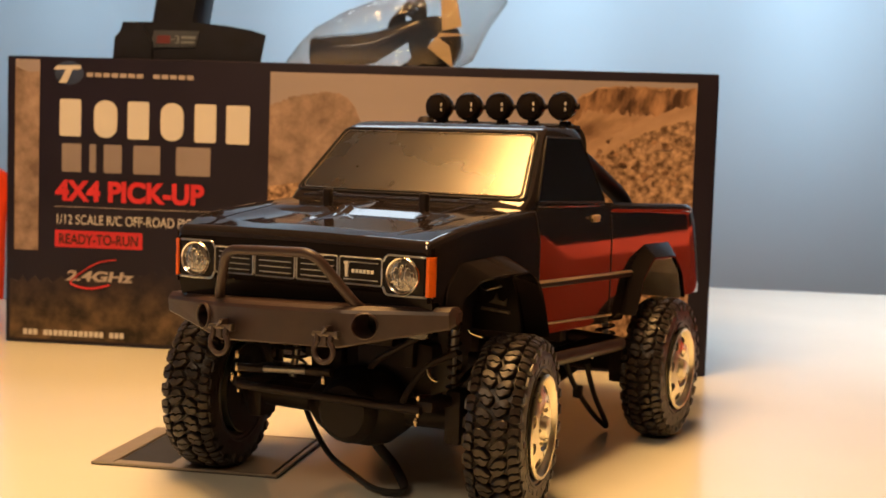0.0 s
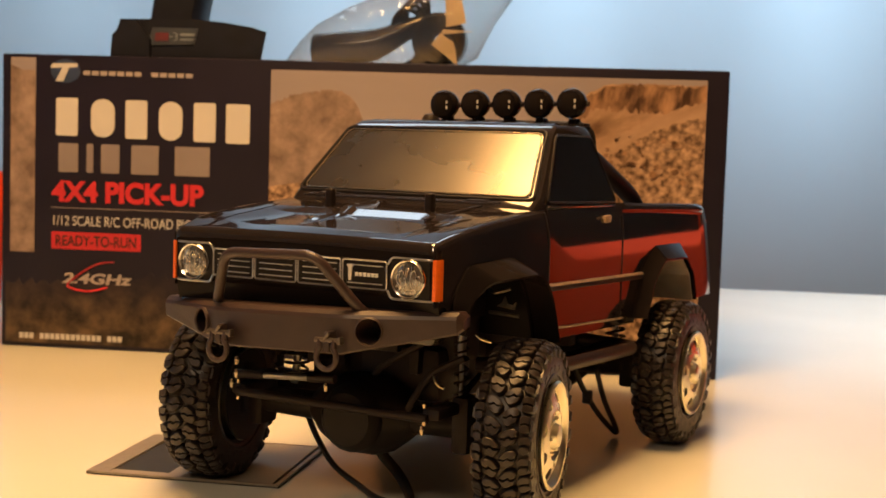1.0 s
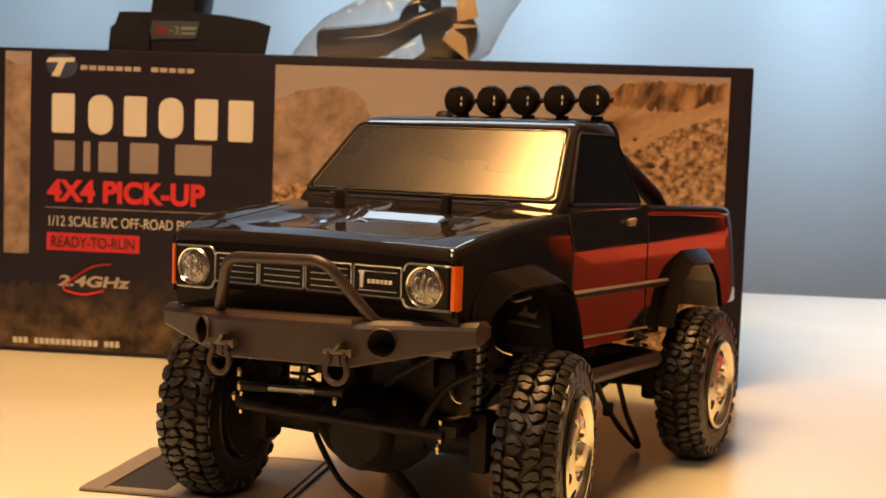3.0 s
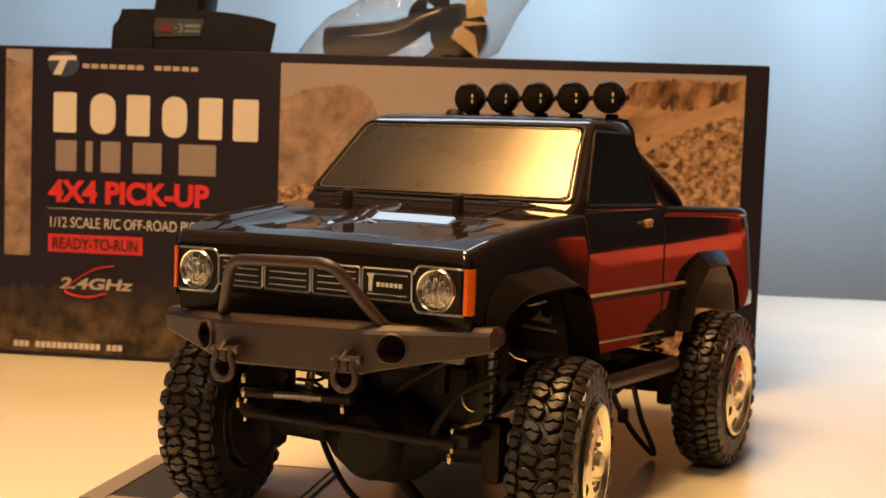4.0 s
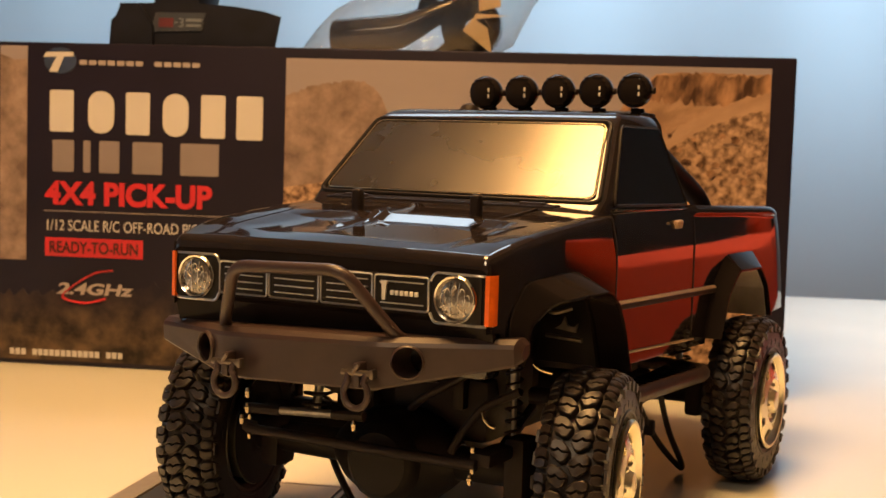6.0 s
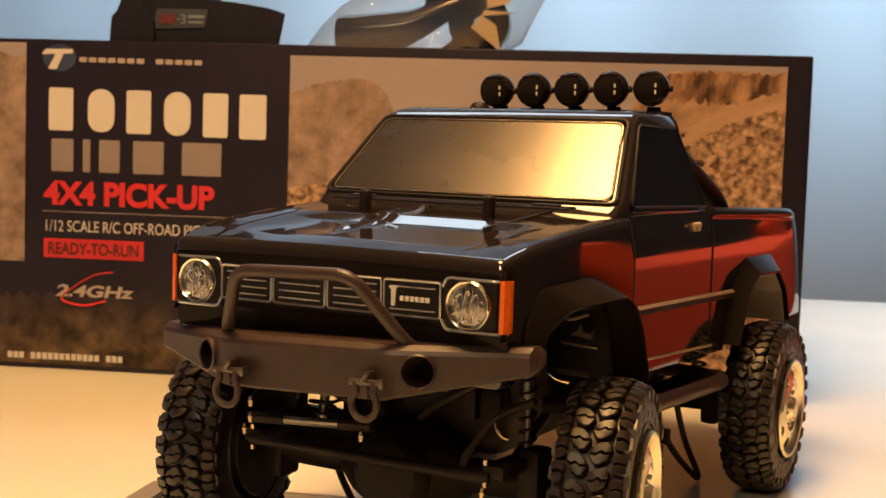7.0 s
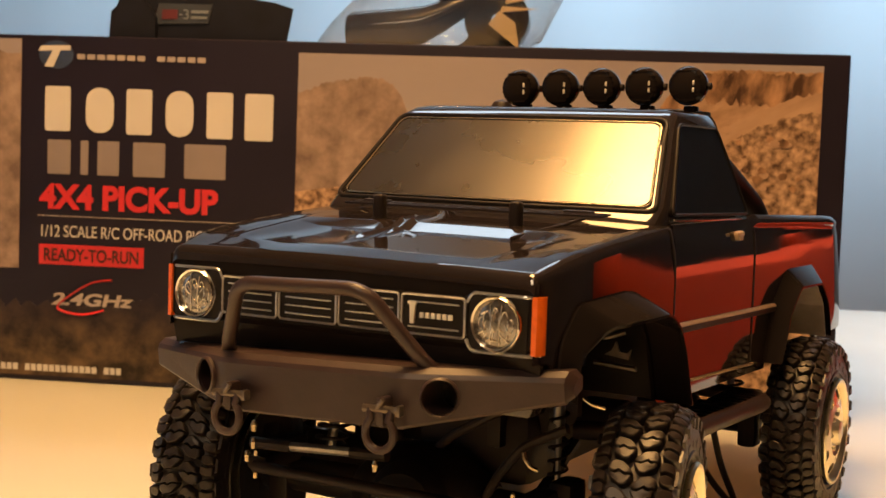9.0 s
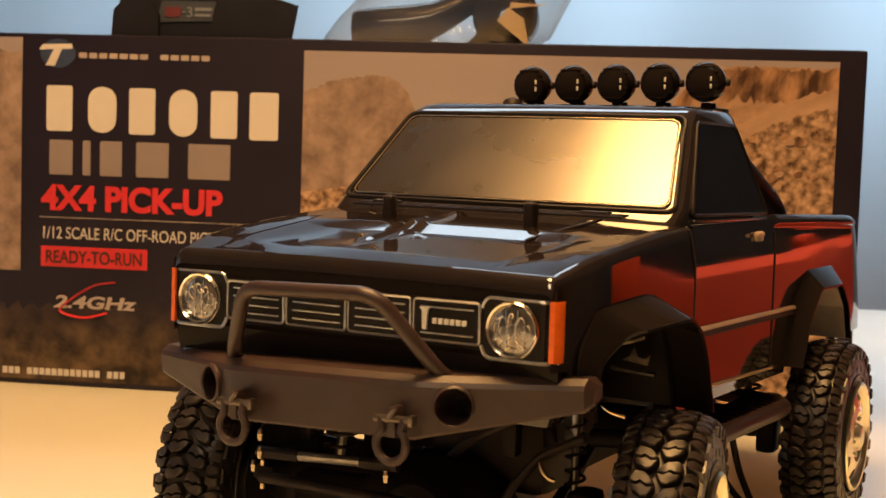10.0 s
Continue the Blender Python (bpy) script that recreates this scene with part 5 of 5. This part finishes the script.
writing("slogan", "READY-TO-RUN", carton, DARK_PRINT, 0.0505, 0.1245, 0.0916, 0.1014, -0.0009, 0.02)
mark = writing("slogan", "2.4GHz", carton, GREY_PRINT, 0.0580, 0.1205, 0.0585, 0.0680, -0.0006, 0.03)
for v in mark.data.vertices:
    v.co.x += (v.co.z - 0.063) * 0.25
bm = bmesh.new()
tube(bm, smooth_path([(0.104, -0.0008, 0.0790), (0.088, -0.0008, 0.0760), (0.070, -0.0008, 0.0650), (0.062, -0.0008, 0.0560), (0.080, -0.0008, 0.0520), (0.098, -0.0008, 0.0560)]), 0.0012, 6, False, 0.5)
part("sponsor_swoosh", bm, RED_PRINT, carton, "red swoosh of a brand mark")
for k in range(20):
    if k not in (3, 16):
        a = 0.0172 + k * 0.0048
        printed("address_block", [(a, 0.0076), (a + 0.0037, 0.0076), (a + 0.0037, 0.0126), (a, 0.0126)], CREAM, 2)

# ---- radio transmitter on the carton ----
TX_BLACK = material("transmitter_plastic", (0.0048, 0.0060, 0.0150), 0.55, spec=0.25, spread=0.25, scale=60, bump=0.2, bump_scale=900)
radio = thing("radio_transmitter", ROOM @ pose(0, 0.012, BOX_H + 0.0004), "black pistol-grip radio transmitter standing on the carton", "remote control")
bm = bmesh.new()
face = [(0.0955, 0.0), (0.2290, 0.0), (0.2335, 0.0245), (0.2200, 0.0285), (0.1950, 0.0322), (0.1680, 0.0342), (0.1010, 0.0336), (0.0985, 0.0183)]
loft(bm, [[(x - k * max(0.0, x - 0.150), d, z) for x, z in face] for d, k in ((0.0055, 0.02), (0.004, 0.0), (0.045, 0.22), (0.090, 0.50))][1:])
part("base", bm, TX_BLACK, radio)
bm = bmesh.new()
prism(bm, [(0.0945, 0.0), (0.1300, 0.0), (0.1300, 0.0160), (0.1180, 0.0330), (0.1040, 0.0330), (0.1000, 0.0232), (0.0960, 0.0195)], -0.002, 0.06, "xz", 0.0015)
part("battery_cover", bm, TX_BLACK, radio)
bm = bmesh.new()
loft(bm, [[(x0 + (x1 - x0) * a, 0.02 + 0.05 * b, z) for a, b in ((0.1, 0), (0.9, 0), (1, 0.2), (1, 0.8), (0.9, 1), (0.1, 1), (0, 0.8), (0, 0.2))] for x0, x1, z in ((0.1190, 0.1670, 0.032), (0.1205, 0.1655, 0.039), (0.1235, 0.1690, 0.060), (0.1240, 0.1740, 0.11))])
part("grip", bm, TX_BLACK, radio)
bm = bmesh.new()
prism(bm, [(0.1270, 0.0110), (0.1690, 0.0125), (0.1725, 0.0265), (0.1310, 0.0265)], 0.0028, 0.0044, "xz")
panel = part("label_panel", bm, material("label_grey", (0.040, 0.050, 0.075), 0.3, spread=0.1, scale=90), radio, "dark grey label panel")
PALE_PRINT = material("pale_grey_print", (0.16, 0.19, 0.24), 0.4, spread=0.05, scale=40)
DULL_RED = material("dull_red_print", (0.10, 0.02, 0.03), 0.4, spread=0.1, scale=60)
for x0, x1, z0, z1, mat in ((0.1335, 0.1455, 0.0150, 0.0220, DULL_RED), (0.1560, 0.1690, 0.0195, 0.0218, PALE_PRINT), (0.1560, 0.1680, 0.0155, 0.0173, PALE_PRINT), (0.1465, 0.1490, 0.0180, 0.0190, PALE_PRINT)):
    bm = bmesh.new()
    prism(bm, [(x0, z0), (x1, z0), (x1 + 0.0006, z1), (x0 + 0.0006, z1)], 0.0022, 0.0030, "xz")
    part("label_bar", bm, mat, panel)
writing("digit", "3", radio, PALE_PRINT, 0.1500, 0.1542, 0.0150, 0.0223, 0.0028)

# ---- bag of parts on the carton ----
BAG = bpy.data.materials.new("clear_plastic_film")
BAG.use_nodes = True
nt = BAG.node_tree
nt.nodes.remove(nt.nodes["Principled BSDF"])
clear, shine, mix = nt.nodes.new("ShaderNodeBsdfTransparent"), nt.nodes.new("ShaderNodeBsdfGlossy"), nt.nodes.new("ShaderNodeMixShader")
milk, mix2 = nt.nodes.new("ShaderNodeBsdfTranslucent"), nt.nodes.new("ShaderNodeMixShader")
clear.inputs["Color"].default_value = (0.97, 0.95, 0.92, 1)
shine.inputs["Roughness"].default_value = 0.12
milk.inputs["Color"].default_value = (0.92, 0.89, 0.85, 1)
lw, co, nz, bp = nt.nodes.new("ShaderNodeLayerWeight"), nt.nodes.new("ShaderNodeTexCoord"), nt.nodes.new("ShaderNodeTexNoise"), nt.nodes.new("ShaderNodeBump")
lw.inputs["Blend"].default_value = 0.16
nz.inputs["Scale"].default_value, nz.inputs["Detail"].default_value = 35, 3
bp.inputs["Distance"].default_value = 0.014
nt.links.new(co.outputs["Object"], nz.inputs["Vector"])
nt.links.new(nz.outputs["Fac"], bp.inputs["Height"])
nt.links.new(bp.outputs["Normal"], shine.inputs["Normal"])
nt.links.new(lw.outputs["Facing"], mix.inputs["Fac"])
nt.links.new(clear.outputs[0], mix.inputs[1])
nt.links.new(shine.outputs[0], mix.inputs[2])
mix2.inputs["Fac"].default_value = 0.08
nt.links.new(mix.outputs[0], mix2.inputs[1])
nt.links.new(milk.outputs[0], mix2.inputs[2])
nt.links.new(mix2.outputs[0], nt.nodes["Material Output"].inputs["Surface"])

bag = thing("bag_of_parts", ROOM @ pose(0, 0.03, BOX_H + 0.0004), "clear plastic bag of dark spare parts lying on the carton", "plastic bag")
bm = bmesh.new()
rings = []
for u, z0, z1, d in ((0.238, 0.0, 0.005, 0.02), (0.252, 0.0, 0.022, 0.04), (0.270, 0.0, 0.040, 0.055), (0.300, 0.0, 0.056, 0.062), (0.330, 0.0, 0.068, 0.064), (0.365, 0.0, 0.078, 0.060), (0.395, 0.0005, 0.082, 0.050), (0.410, 0.012, 0.080, 0.036), (0.426, 0.042, 0.078, 0.020), (0.442, 0.064, 0.078, 0.006)):
    ring = []
    for k in range(20):
        a = 2 * math.pi * k / 20
        wob = 1 + 0.10 * noise.noise(Vector((u * 60, k * 0.9, 3.0)))
        ring.append((u + 0.003 * noise.noise(Vector((k * 0.7, u * 40, 9.0))), 0.06 - d * math.cos(a) * wob, max(0.0004, (z0 + z1) / 2 + (z1 - z0) / 2 * math.copysign(abs(math.sin(a)) ** 0.8, math.sin(a)) * wob)))
    rings.append(ring)
loft(bm, rings)
film = part("film", bm, BAG, bag, "crumpled clear film", sharp=60)
film.visible_shadow = False
GLOSS_PART = material("glossy_dark_plastic", (0.008, 0.007, 0.0075), 0.14, spread=0.2, scale=60)
bm = bmesh.new()
loft(bm, [[(u, 0.045 + r * 0.9 * math.cos(2 * math.pi * k / 20), zc + r * math.sin(2 * math.pi * k / 20)) for k in range(20)] for u, r, zc in ((0.2612, 0.007, 0.0150), (0.2622, 0.0118, 0.0152), (0.2660, 0.0138, 0.0154), (0.285, 0.0146, 0.0164), (0.306, 0.0152, 0.0178), (0.322, 0.0146, 0.0205), (0.337, 0.0126, 0.0275), (0.350, 0.0105, 0.0345), (0.364, 0.008, 0.041))])
part("barrel", bm, GLOSS_PART, bag)
bm = bmesh.new()
revolve(bm, [(0.035, 0.004), (0.030, 0.021), (0.034, 0.0245), (0.056, 0.0245), (0.060, 0.021), (0.056, 0.010)], 32, "y", (0.3790, 0, 0.0250))
part("wheel_piece", bm, GLOSS_PART, bag)
for k in range(4):
    bm = bmesh.new()
    tube(bm, smooth_path([(0.335 + 0.004 * k, 0.045 + 0.005 * k, 0.024 + 0.004 * k), (0.338 + 0.003 * k, 0.04 + 0.006 * k, 0.044 + 0.005 * k), (0.352 + 0.004 * k, 0.04 + 0.004 * k, 0.052 + 0.004 * k), (0.366, 0.045 + 0.004 * k, 0.036 + 0.002 * k), (0.358 + 0.003 * k, 0.05, 0.012 + 0.003 * k), (0.352 + 0.004 * k, 0.03 + 0.01 * k, 0.0025)]), 0.0024, 8)
    part("cable", bm, GLOSS_PART, bag)
CARD = material("tan_card", (0.38, 0.30, 0.20), 0.6, spread=0.1, scale=50)
bm = bmesh.new()
prism(bm, [(0.374, 0.020), (0.398, 0.0015), (0.394, 0.022), (0.382, 0.030)], 0.022, 0.024, "xz")
prism(bm, [(0.386, 0.036), (0.404, 0.040), (0.398, 0.066), (0.384, 0.066)], 0.030, 0.032, "xz")
prism(bm, [(0.383, 0.029), (0.412, 0.032), (0.384, 0.0335)], 0.0215, 0.0235, "xz")
part("card_insert", bm, CARD, bag, "folded tan card")
